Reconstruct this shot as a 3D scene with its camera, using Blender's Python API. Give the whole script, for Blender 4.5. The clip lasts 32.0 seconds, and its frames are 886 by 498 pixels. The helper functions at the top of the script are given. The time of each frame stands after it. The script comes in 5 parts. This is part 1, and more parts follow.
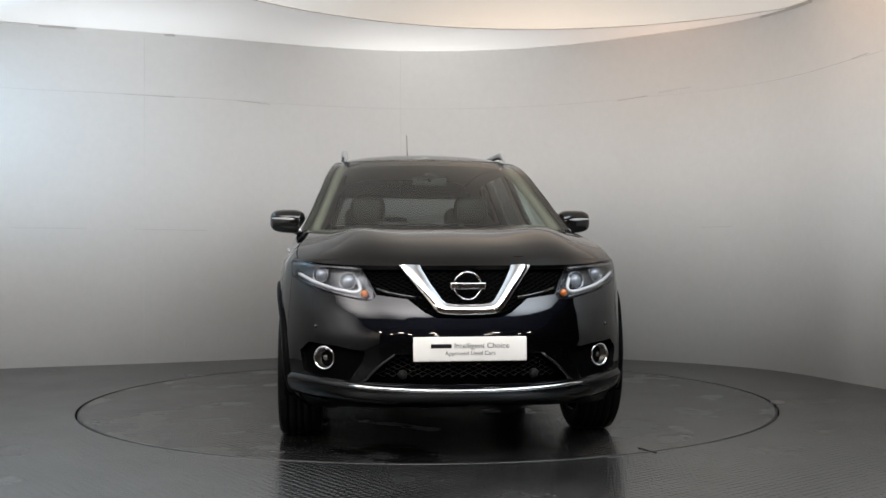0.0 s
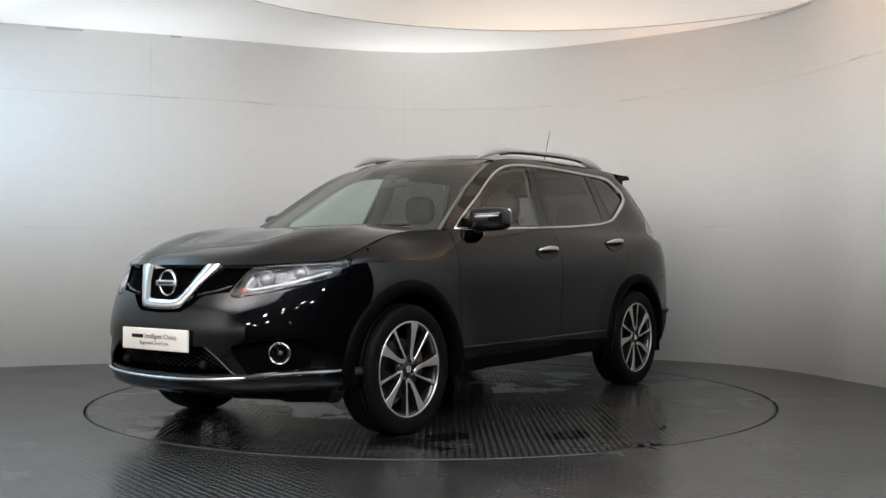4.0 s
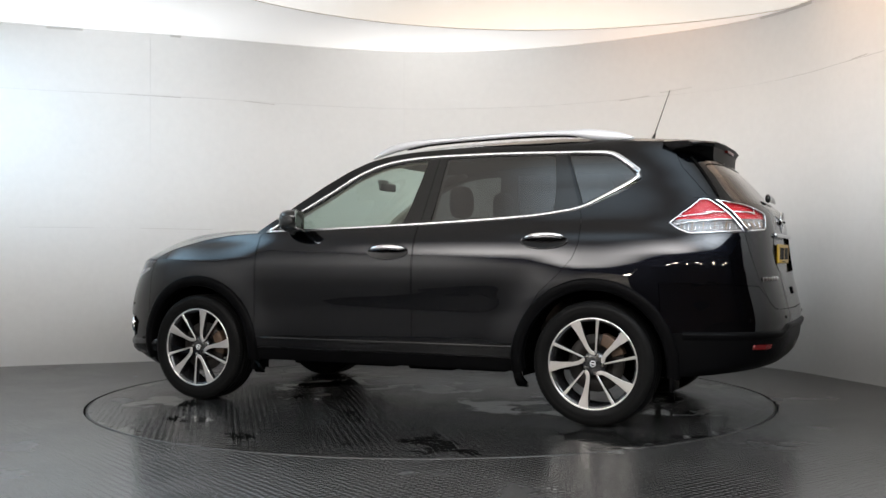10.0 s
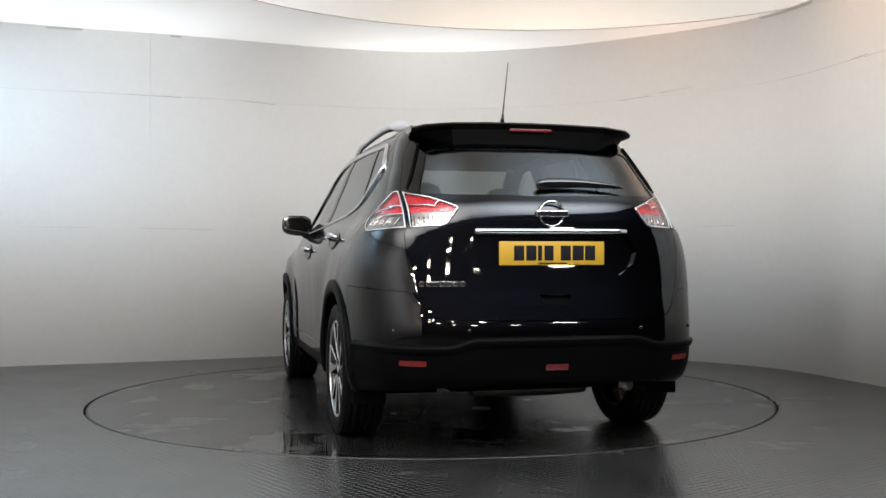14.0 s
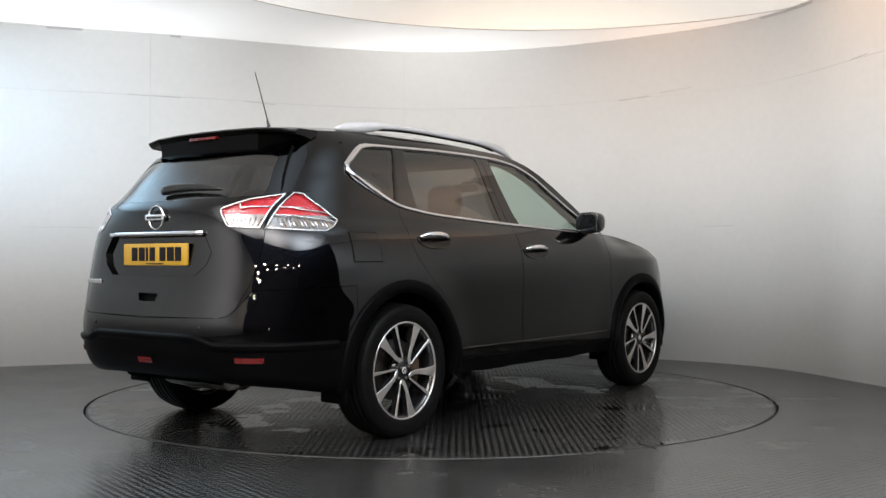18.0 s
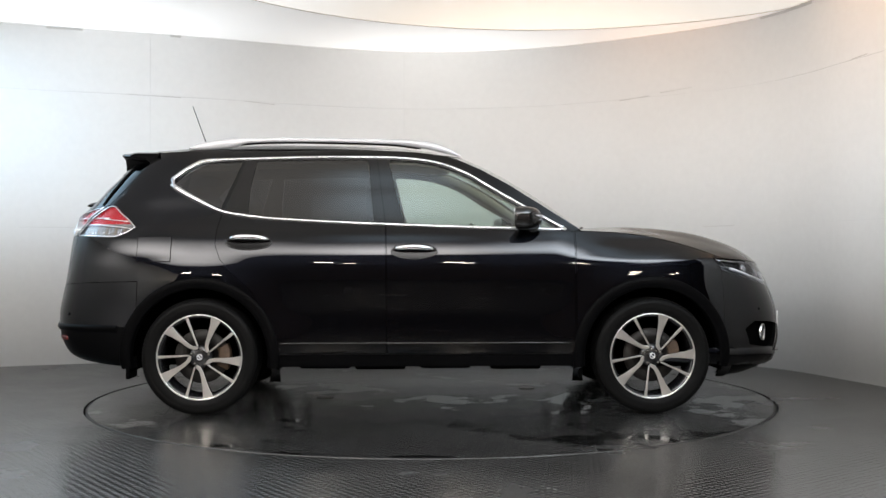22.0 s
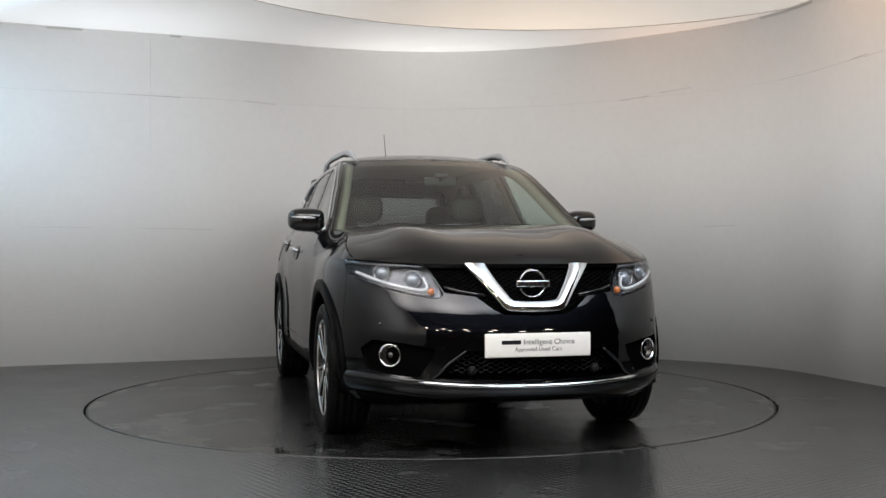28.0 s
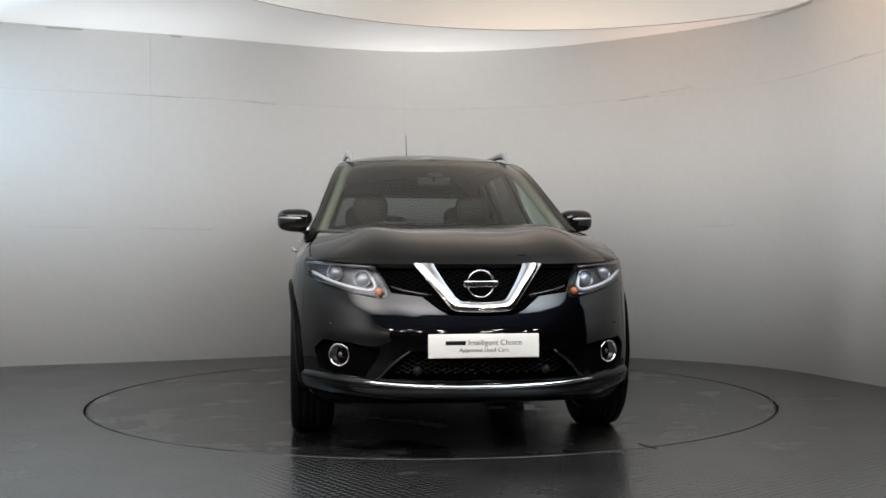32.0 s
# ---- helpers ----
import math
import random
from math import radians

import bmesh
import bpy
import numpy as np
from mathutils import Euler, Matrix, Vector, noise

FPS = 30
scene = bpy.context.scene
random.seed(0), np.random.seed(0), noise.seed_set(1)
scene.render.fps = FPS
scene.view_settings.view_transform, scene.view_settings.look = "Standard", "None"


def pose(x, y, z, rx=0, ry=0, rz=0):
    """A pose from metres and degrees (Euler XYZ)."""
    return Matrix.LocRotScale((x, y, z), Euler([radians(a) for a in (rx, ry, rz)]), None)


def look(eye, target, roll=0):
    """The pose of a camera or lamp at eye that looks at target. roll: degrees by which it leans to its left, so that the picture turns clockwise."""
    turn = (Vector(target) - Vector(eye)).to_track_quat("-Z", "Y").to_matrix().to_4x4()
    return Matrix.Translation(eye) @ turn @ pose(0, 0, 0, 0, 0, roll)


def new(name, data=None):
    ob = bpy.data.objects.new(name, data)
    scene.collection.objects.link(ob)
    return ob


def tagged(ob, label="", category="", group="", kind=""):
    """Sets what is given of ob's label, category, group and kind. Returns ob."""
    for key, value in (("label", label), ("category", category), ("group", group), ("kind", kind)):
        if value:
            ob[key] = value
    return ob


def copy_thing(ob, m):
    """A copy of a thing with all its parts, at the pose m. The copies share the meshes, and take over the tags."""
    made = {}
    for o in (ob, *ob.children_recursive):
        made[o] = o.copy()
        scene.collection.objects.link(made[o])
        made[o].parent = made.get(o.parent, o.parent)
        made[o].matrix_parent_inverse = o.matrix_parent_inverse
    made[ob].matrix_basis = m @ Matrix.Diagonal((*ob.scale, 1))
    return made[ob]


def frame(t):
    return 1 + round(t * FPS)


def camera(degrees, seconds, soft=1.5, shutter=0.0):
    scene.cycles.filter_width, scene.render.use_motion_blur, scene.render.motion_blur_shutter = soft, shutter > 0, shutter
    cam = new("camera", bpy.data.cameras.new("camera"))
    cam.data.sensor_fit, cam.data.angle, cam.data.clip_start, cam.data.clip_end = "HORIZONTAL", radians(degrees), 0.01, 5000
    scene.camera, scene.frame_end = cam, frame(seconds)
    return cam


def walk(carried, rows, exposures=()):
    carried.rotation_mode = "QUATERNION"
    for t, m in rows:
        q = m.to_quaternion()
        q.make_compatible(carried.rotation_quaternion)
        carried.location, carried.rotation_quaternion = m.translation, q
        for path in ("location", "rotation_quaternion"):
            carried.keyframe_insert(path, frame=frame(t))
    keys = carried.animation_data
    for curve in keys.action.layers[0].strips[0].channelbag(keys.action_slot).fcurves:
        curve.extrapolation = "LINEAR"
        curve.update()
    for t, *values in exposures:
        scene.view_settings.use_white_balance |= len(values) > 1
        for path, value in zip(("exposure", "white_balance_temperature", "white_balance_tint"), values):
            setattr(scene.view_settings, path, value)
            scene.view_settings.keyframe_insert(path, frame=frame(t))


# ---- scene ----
# camera: on a stand at the mouth of the booth, settling during the first seconds
EYE = (0.0, -6.970, 0.933)
PAN, TILT, ROLL = 0.630, 0.528, -0.114


def cam_pose(dpan=0.0, ddown=0.0, dback=0.0, dh=0.0):
    a, b = radians(PAN + dpan), radians(TILT - ddown)
    e = Vector((0.0, EYE[1] - dback, EYE[2] + dh))
    return look(e, e + Vector((math.sin(a) * math.cos(b), math.cos(a) * math.cos(b), math.sin(b))), ROLL)


cam = camera(47.2, 32.0)
SETTLE = ((0.0, 0.183, -0.045, -0.082, 0.003), (0.5, 0.250, -0.035, -0.050, 0.004), (1.0, 0.305, -0.044, -0.011, 0.004),
          (1.5, 0.308, -0.050, -0.008, 0.003), (2.0, 0.298, -0.078, 0.002, 0.001), (2.5, 0.279, -0.085, 0.006, 0.0),
          (3.0, 0.222, -0.085, 0.006, -0.002), (3.5, 0.060, -0.090, 0.003, -0.003), (4.2, 0.0, -0.02, 0.0, 0.0),
          (5.5, 0.0, 0.0, 0.0, 0.0), (32.0, 0.0, 0.0, 0.0, 0.0))
EXPOSURE = ((0.0, -0.73), (2.0, -0.82), (3.5, -0.70), (5.5, -0.42), (7.0, -0.31), (10.0, -0.27), (12.5, -0.29), (14.5, -0.48), (16.5, -0.48), (18.5, -0.31), (21.0, -0.25),
            (24.5, -0.29), (26.5, -0.57), (28.5, -0.79), (32.0, -0.80))
walk(cam, [(t, cam_pose(*q)) for t, *q in SETTLE], exposures=EXPOSURE)
# ---- light ----
world = bpy.data.worlds.new("world")
world.use_nodes = True
scene.world = world
world.node_tree.nodes["Background"].inputs["Color"].default_value = (0.010, 0.009, 0.008, 1)
world.node_tree.nodes["Background"].inputs["Strength"].default_value = 1.0


# ---- materials ----
def mat(name, colour, rough=0.5, metal=0.0, coat=0.0, grain=0.0, scale=40.0, bump=0.0, bscale=200.0, spec=0.5, wear=0.0):
    m = bpy.data.materials.new(name)
    m.use_nodes = True
    nt = m.node_tree
    b = nt.nodes["Principled BSDF"]
    b.inputs["Base Color"].default_value = (*colour, 1)
    b.inputs["Roughness"].default_value = rough
    b.inputs["Metallic"].default_value = metal
    b.inputs["Coat Weight"].default_value = coat
    b.inputs["Coat Roughness"].default_value = 0.03
    b.inputs["Specular IOR Level"].default_value = spec
    tc = nt.nodes.new("ShaderNodeTexCoord")
    if grain:
        n1, n2 = nt.nodes.new("ShaderNodeTexNoise"), nt.nodes.new("ShaderNodeTexNoise")
        n1.inputs["Scale"].default_value, n2.inputs["Scale"].default_value = scale, scale * 0.08
        n1.inputs["Detail"].default_value = n2.inputs["Detail"].default_value = 4
        add = nt.nodes.new("ShaderNodeMath")
        add.operation = "ADD"
        ramp = nt.nodes.new("ShaderNodeMapRange")
        ramp.inputs["From Min"].default_value, ramp.inputs["From Max"].default_value = 0.7, 1.3
        ramp.inputs["To Min"].default_value, ramp.inputs["To Max"].default_value = 1 - grain, 1 + grain
        mix = nt.nodes.new("ShaderNodeVectorMath")
        mix.operation = "SCALE"
        mix.inputs[0].default_value = colour
        for n in (n1, n2):
            nt.links.new(tc.outputs["Object"], n.inputs["Vector"])
        nt.links.new(n1.outputs["Fac"], add.inputs[0])
        nt.links.new(n2.outputs["Fac"], add.inputs[1])
        nt.links.new(add.outputs[0], ramp.inputs["Value"])
        nt.links.new(ramp.outputs[0], mix.inputs["Scale"])
        nt.links.new(mix.outputs[0], b.inputs["Base Color"])
        if wear:
            r2 = nt.nodes.new("ShaderNodeMapRange")
            r2.inputs["From Min"].default_value, r2.inputs["From Max"].default_value = 0.3, 0.7
            r2.inputs["To Min"].default_value, r2.inputs["To Max"].default_value = max(0.0, rough - wear), rough + wear
            nt.links.new(n2.outputs["Fac"], r2.inputs["Value"])
            nt.links.new(r2.outputs[0], b.inputs["Roughness"])
    if bump:
        n3, bp = nt.nodes.new("ShaderNodeTexNoise"), nt.nodes.new("ShaderNodeBump")
        n3.inputs["Scale"].default_value = bscale
        bp.inputs["Strength"].default_value, bp.inputs["Distance"].default_value = bump, 0.002
        nt.links.new(tc.outputs["Object"], n3.inputs["Vector"])
        nt.links.new(n3.outputs["Fac"], bp.inputs["Height"])
        nt.links.new(bp.outputs[0], b.inputs["Normal"])
    return m


def glow(name, colour, strength):
    m = mat(name, colour, 0.6)
    b = m.node_tree.nodes["Principled BSDF"]
    b.inputs["Emission Color"].default_value = (*colour, 1)
    b.inputs["Emission Strength"].default_value = strength
    return m


def spot_glow(name, colour, base, spots):
    """Ceiling light put in as emission: an even glow with soft brighter spots (x, y, radius, strength, colour)."""
    m = mat(name, (0.8, 0.8, 0.8), 0.8)
    nt = m.node_tree
    b = nt.nodes["Principled BSDF"]
    tc = nt.nodes.new("ShaderNodeTexCoord")
    last = None
    total = nt.nodes.new("ShaderNodeCombineXYZ")
    for i in range(3):
        total.inputs[i].default_value = colour[i] * base
    last = total.outputs[0]
    for x, y, r, k, c in spots:
        ds = nt.nodes.new("ShaderNodeVectorMath")
        ds.operation = "DISTANCE"
        ds.inputs[1].default_value = (x, y, 0.0)
        fl = nt.nodes.new("ShaderNodeVectorMath")
        fl.operation = "MULTIPLY"
        fl.inputs[1].default_value = (1, 1, 0)
        nt.links.new(tc.outputs["Object"], fl.inputs[0])
        nt.links.new(fl.outputs[0], ds.inputs[0])
        mr = nt.nodes.new("ShaderNodeMapRange")
        mr.interpolation_type = "SMOOTHSTEP"
        for key, v in (("From Min", 0.0), ("From Max", r), ("To Min", 1.0), ("To Max", 0.0)):
            mr.inputs[key].default_value = v
        nt.links.new(ds.outputs["Value"], mr.inputs["Value"])
        sc, ad = nt.nodes.new("ShaderNodeVectorMath"), nt.nodes.new("ShaderNodeVectorMath")
        sc.operation, ad.operation = "SCALE", "ADD"
        sc.inputs[0].default_value = [k * q for q in c]
        nt.links.new(mr.outputs[0], sc.inputs["Scale"])
        nt.links.new(last, ad.inputs[0])
        nt.links.new(sc.outputs[0], ad.inputs[1])
        last = ad.outputs[0]
    nt.links.new(last, b.inputs["Emission Color"])
    b.inputs["Emission Strength"].default_value = 1.0
    return m


def glass(name, tint, rough=0.0, share=0.9, least=0.09):
    """Thin glass: tinted see-through with a mirror share by Fresnel."""
    m = bpy.data.materials.new(name)
    m.use_nodes = True
    nt = m.node_tree
    nt.nodes.remove(nt.nodes["Principled BSDF"])
    out = nt.nodes["Material Output"]
    tr, gl, mx, fr, pw, ml = (nt.nodes.new("ShaderNode" + k) for k in ("BsdfTransparent", "BsdfGlossy", "MixShader", "LayerWeight", "Math", "Math"))
    pw.operation, ml.operation = "POWER", "MULTIPLY_ADD"
    pw.inputs[1].default_value, ml.inputs[1].default_value, ml.inputs[2].default_value = 5.0, 0.9, least
    tr.inputs["Color"].default_value = (*tint, 1)
    gl.inputs["Roughness"].default_value = rough
    gl.inputs["Color"].default_value = (share, share, share, 1)
    fr.inputs["Blend"].default_value = 0.5
    nt.links.new(fr.outputs["Facing"], pw.inputs[0])
    nt.links.new(pw.outputs[0], ml.inputs[0])
    nt.links.new(ml.outputs[0], mx.inputs[0])
    nt.links.new(tr.outputs[0], mx.inputs[1])
    nt.links.new(gl.outputs[0], mx.inputs[2])
    nt.links.new(mx.outputs[0], out.inputs["Surface"])
    return m


def paint(name, colour, flake):
    """Metallic car paint: dark base with fine flakes under a clear coat."""
    m = mat(name, colour, 0.34, 1.0, 1.0)
    nt = m.node_tree
    b = nt.nodes["Principled BSDF"]
    tc, vo, mr, mx = (nt.nodes.new("ShaderNode" + k) for k in ("TexCoord", "TexVoronoi", "MapRange", "Mix"))
    mx.data_type = "RGBA"
    vo.inputs["Scale"].default_value = 900.0
    mr.inputs["From Max"].default_value = 0.9
    nt.links.new(tc.outputs["Object"], vo.inputs["Vector"])
    nt.links.new(vo.outputs["Distance"], mr.inputs["Value"])
    mx.inputs["A"].default_value = (*flake, 1)
    mx.inputs["B"].default_value = (*colour, 1)
    nt.links.new(mr.outputs[0], mx.inputs["Factor"])
    nt.links.new(mx.outputs["Result"], b.inputs["Base Color"])
    b.inputs["Coat Roughness"].default_value = 0.02
    b.inputs["Coat IOR"].default_value = 1.41
    b.inputs["Specular Tint"].default_value = (0.16, 0.17, 0.20, 1)
    return m


def floor_mat(name, wet):
    """Dark rubber tread matting: small raised bars at right angles, scuffs, and (on the turntable) wet patches and a
    darker tone for the car's shade.
    """
    m = mat(name, (0.03, 0.03, 0.03), 0.42, spec=1.0)
    nt = m.node_tree
    b = nt.nodes["Principled BSDF"]
    b.inputs["IOR"].default_value = 1.65
    tc = nt.nodes.new("ShaderNodeTexCoord")

    def node(kind, **vals):
        n = nt.nodes.new("ShaderNode" + kind)
        for k, v in vals.items():
            n.inputs[k.replace("_", " ")].default_value = v
        return n

    def math_op(op, a, c):
        n = nt.nodes.new("ShaderNodeMath")
        n.operation = op
        for i, q in enumerate((a, c)):
            if isinstance(q, (int, float)):
                n.inputs[i].default_value = q
            else:
                nt.links.new(q, n.inputs[i])
        return n.outputs[0]

    mp = node("Mapping", Rotation=(0, 0, radians(8)))
    nt.links.new(tc.outputs["Object"], mp.inputs["Vector"])
    sep = nt.nodes.new("ShaderNodeSeparateXYZ")
    nt.links.new(mp.outputs[0], sep.inputs[0])
    sx = math_op("SINE", math_op("MULTIPLY", sep.outputs[0], 125.0), 0.0)
    sy = math_op("SINE", math_op("MULTIPLY", sep.outputs[1], 125.0), 0.0)
    cell = math_op("MULTIPLY", sx, sy)
    bx = math_op("ABSOLUTE", math_op("SINE", math_op("MULTIPLY", math_op("ADD", sep.outputs[0], sep.outputs[1]), 250.0), 0.0), 0.0)
    tread = math_op("MULTIPLY", math_op("GREATER_THAN", cell, 0.25), bx)
    n1 = node("TexNoise", Scale=1.3, Detail=6.0, Roughness=0.6)
    n2 = node("TexNoise", Scale=60.0, Detail=3.0)
    n3 = node("TexNoise", Scale=1.5, Detail=8.0, Roughness=0.62)
    for n in (n1, n2, n3):
        nt.links.new(tc.outputs["Object"], n.inputs["Vector"])
    mr = nt.nodes.new("ShaderNodeMapRange")
    for k, v in (("From Min", 0.3), ("From Max", 0.7), ("To Min", 0.010), ("To Max", 0.022)):
        mr.inputs[k].default_value = v
    nt.links.new(n1.outputs["Fac"], mr.inputs["Value"])
    # turntable base tone is halved, standing in for the car's shadow and dark reflection
    tone = math_op("MULTIPLY", math_op("MULTIPLY", mr.outputs[0], math_op("ADD", math_op("MULTIPLY", tread, 0.6), 0.72 if not wet else 0.36)), math_op("ADD", math_op("MULTIPLY", n2.outputs["Fac"], 0.5), 0.75))
    col = nt.nodes.new("ShaderNodeCombineXYZ")
    wetness = 0.0
    rough = math_op("ADD", math_op("MULTIPLY", n1.outputs["Fac"], 0.26), 0.11)
    height = math_op("MULTIPLY", tread, 1.0)
    if wet:
        r = node("MapRange", From_Min=0.555, From_Max=0.575)
        nt.links.new(n3.outputs["Fac"], r.inputs["Value"])
        wetness = r.outputs[0]
        rough = math_op("ADD", math_op("MULTIPLY", rough, math_op("SUBTRACT", 1.0, wetness)), math_op("MULTIPLY", wetness, 0.05))
        height = math_op("MULTIPLY", tread, math_op("SUBTRACT", 1.0, math_op("MULTIPLY", wetness, 0.9)))
        tone = math_op("MULTIPLY", tone, math_op("SUBTRACT", 1.0, math_op("MULTIPLY", wetness, 0.35)))
    for i in range(3):
        nt.links.new(tone, col.inputs[i])
    nt.links.new(col.outputs[0], b.inputs["Base Color"])
    nt.links.new(rough, b.inputs["Roughness"])
    bp = node("Bump", Strength=0.9, Distance=0.0022)
    nt.links.new(height, bp.inputs["Height"])
    nt.links.new(bp.outputs[0], b.inputs["Normal"])
    return m


WALL = mat("white_board_paint", (0.835, 0.835, 0.83), 0.6, grain=0.02, scale=18, bump=0.02, bscale=90)
CEIL = mat("white_ceiling_paint", (0.82, 0.79, 0.75), 0.7, grain=0.02, scale=12)
HALL = mat("dim_hall_wall", (0.075, 0.042, 0.026), 0.9, grain=0.3, scale=2)
FLOOR = floor_mat("rubber_tread_floor", False)
DISC = floor_mat("wet_shaded_rubber_tread", True)
GAP = mat("dark_gap", (0.005, 0.005, 0.005), 0.8, spec=0.05)
PAINT = paint("black_metallic_paint", (0.0013, 0.0014, 0.0019), (0.0038, 0.0046, 0.0072))
BLACK = mat("gloss_black_trim", (0.005, 0.005, 0.005), 0.05)
PLASTIC = mat("black_textured_plastic", (0.0016, 0.0016, 0.0018), 0.36, spec=0.025, grain=0.15, scale=80, bump=0.15, bscale=700)
# shade of cavities, arches and underside put into a near-black colour without sheen
INNER = mat("cavity_shade_black", (0.0015, 0.0015, 0.0015), 1.0, spec=0.0)
CHROME = mat("polished_chrome", (0.64, 0.64, 0.65), 0.06, 1.0)
SATIN = mat("satin_silver", (0.58, 0.58, 0.60), 0.36, 0.3, grain=0.04, scale=80)
ALLOY = mat("machined_alloy_face", (0.62, 0.60, 0.58), 0.28, 0.92, grain=0.05, scale=120)
ALLOYBLACK = mat("black_alloy_paint", (0.008, 0.008, 0.009), 0.25, coat=0.5)
RUBBER = mat("tyre_rubber", (0.0035, 0.0035, 0.0035), 0.5, spec=0.05, grain=0.2, scale=60, wear=0.08)
STEEL = mat("brushed_steel", (0.13, 0.12, 0.11), 0.42, 1.0, grain=0.15, scale=50)
CLEAR = glass("clear_glass", (0.72, 0.82, 0.77))
TINT = glass("privacy_glass", (0.11, 0.115, 0.12))
REARTINT = glass("rear_privacy_glass", (0.25, 0.25, 0.255))
LENS = glass("clear_lamp_lens", (0.92, 0.93, 0.95), least=0.014)
REDLENS = mat("red_lamp_plastic", (0.36, 0.008, 0.014), 0.2, coat=0.3)
TAILCLEAR = mat("clear_lamp_section", (0.34, 0.33, 0.32), 0.2, 0.85, grain=0.35, scale=60)
REDDARK = mat("deep_red_reflector", (0.075, 0.0025, 0.003), 0.25, coat=0.1)
REFLECT = mat("lamp_reflector", (0.75, 0.76, 0.78), 0.12, 1.0)
LAMPBLACK = mat("lamp_housing", (0.06, 0.06, 0.065), 0.3, 0.3)
LAMPSILVER = mat("silvered_lamp_housing", (0.060, 0.063, 0.070), 0.26, 0.7, grain=0.3, scale=25)
WHITEPLATE = mat("white_plate", (0.60, 0.585, 0.56), 0.4, grain=0.02, scale=30)
YELLOW = mat("yellow_plate", (0.34, 0.20, 0.012), 0.4, grain=0.03, scale=30)
INK = mat("dark_ink", (0.006, 0.006, 0.008), 0.6, spec=0.1)
SEAT = mat("brown_seat_leather", (0.026, 0.019, 0.015), 0.5, grain=0.2, scale=25, bump=0.1, bscale=250)
DASHM = mat("dashboard_plastic", (0.022, 0.022, 0.023), 0.55, grain=0.15, scale=60)
LINER = mat("beige_headliner", (0.50, 0.42, 0.33), 0.9, grain=0.06, scale=60)
LIGHTTRIM = mat("beige_pillar_trim", (0.26, 0.225, 0.18), 0.7, grain=0.05, scale=60)
# ---- mesh helpers ----
def part(name, bm, material, parent=None, label="", smooth=True):
    """Link a bmesh as one mesh object under a thing or a part."""
    me = bpy.data.meshes.new(name)
    if smooth:
        for f in bm.faces:
            f.smooth = True
    bm.to_mesh(me)
    bm.free()
    for m in material if isinstance(material, (list, tuple)) else (material,):
        me.materials.append(m)
    ob = new(name, me)
    if parent is not None:
        ob.parent = parent
    if label:
        ob["label"] = label
    return ob


def thing(name, label, category, kind="", group=""):
    return tagged(new(name), label, category, group, kind)


def crom(pts, n):
    """n points along a smooth curve through pts."""
    q = np.array(pts, float)
    if len(q) == 2:
        return np.array([q[0] + (q[1] - q[0]) * t for t in np.linspace(0, 1, n)])
    e = np.vstack([2 * q[0] - q[1], q, 2 * q[-1] - q[-2]])
    seg = np.linalg.norm(np.diff(q, axis=0), axis=1)
    cum = np.concatenate([[0], np.cumsum(seg)])
    out = []
    for d in np.linspace(0, cum[-1], n):
        i = min(int(np.searchsorted(cum, d, side="right")) - 1, len(q) - 2)
        t = (d - cum[i]) / max(seg[i], 1e-9)
        a, b, c, f = e[i:i + 4]
        out.append(0.5 * ((2 * b) + (c - a) * t + (2 * a - 5 * b + 4 * c - f) * t * t + (3 * b - a - 3 * c + f) * t ** 3))
    return np.array(out)


def table(rows, v):
    """Smooth (monotone-cubic) reading of a table of (v, value) rows."""
    xs, ys = [r[0] for r in rows], [r[1] for r in rows]
    if v <= xs[0]:
        return ys[0]
    if v >= xs[-1]:
        return ys[-1]
    i = max(k for k in range(len(xs) - 1) if xs[k] <= v)
    sl = [(ys[k + 1] - ys[k]) / (xs[k + 1] - xs[k]) for k in range(len(xs) - 1)]

    def tan(k):
        if k == 0 or k == len(xs) - 1:
            return sl[min(k, len(sl) - 1)]
        a, b = sl[k - 1], sl[k]
        return 0.0 if a * b <= 0 else 2 * a * b / (a + b)

    h = xs[i + 1] - xs[i]
    t = (v - xs[i]) / h
    return ((2 * t ** 3 - 3 * t * t + 1) * ys[i] + (t ** 3 - 2 * t * t + t) * h * tan(i)
            + (3 * t * t - 2 * t ** 3) * ys[i + 1] + (t ** 3 - t * t) * h * tan(i + 1))


def grid(bm, rows, closed=False):
    """Faces over rows of points (all of one length)."""
    vs = [[bm.verts.new(p) for p in r] for r in rows]
    for a, b in zip(vs, vs[1:]):
        n = len(a)
        for k in range(n if closed else n - 1):
            bm.faces.new((a[k], a[(k + 1) % n], b[(k + 1) % n], b[k]))
    return vs


def loft(curves, nu, nv):
    """Rows of points over a surface through the curves."""
    cs = [crom(c, nu) for c in curves]
    cols = [crom([c[k] for c in cs], nv) for k in range(nu)]
    return [[cols[k][j] for k in range(nu)] for j in range(nv)]


def rim(bm, depth, inward):
    """Turn the open edges inwards by depth; inward(co) gives the direction."""
    edges = [e for e in bm.edges if e.is_boundary]
    for e in edges:
        e.smooth = False
    got = bmesh.ops.extrude_edge_only(bm, edges=edges)
    for v in [g for g in got["geom"] if isinstance(g, bmesh.types.BMVert)]:
        v.co += inward(v.co) * depth


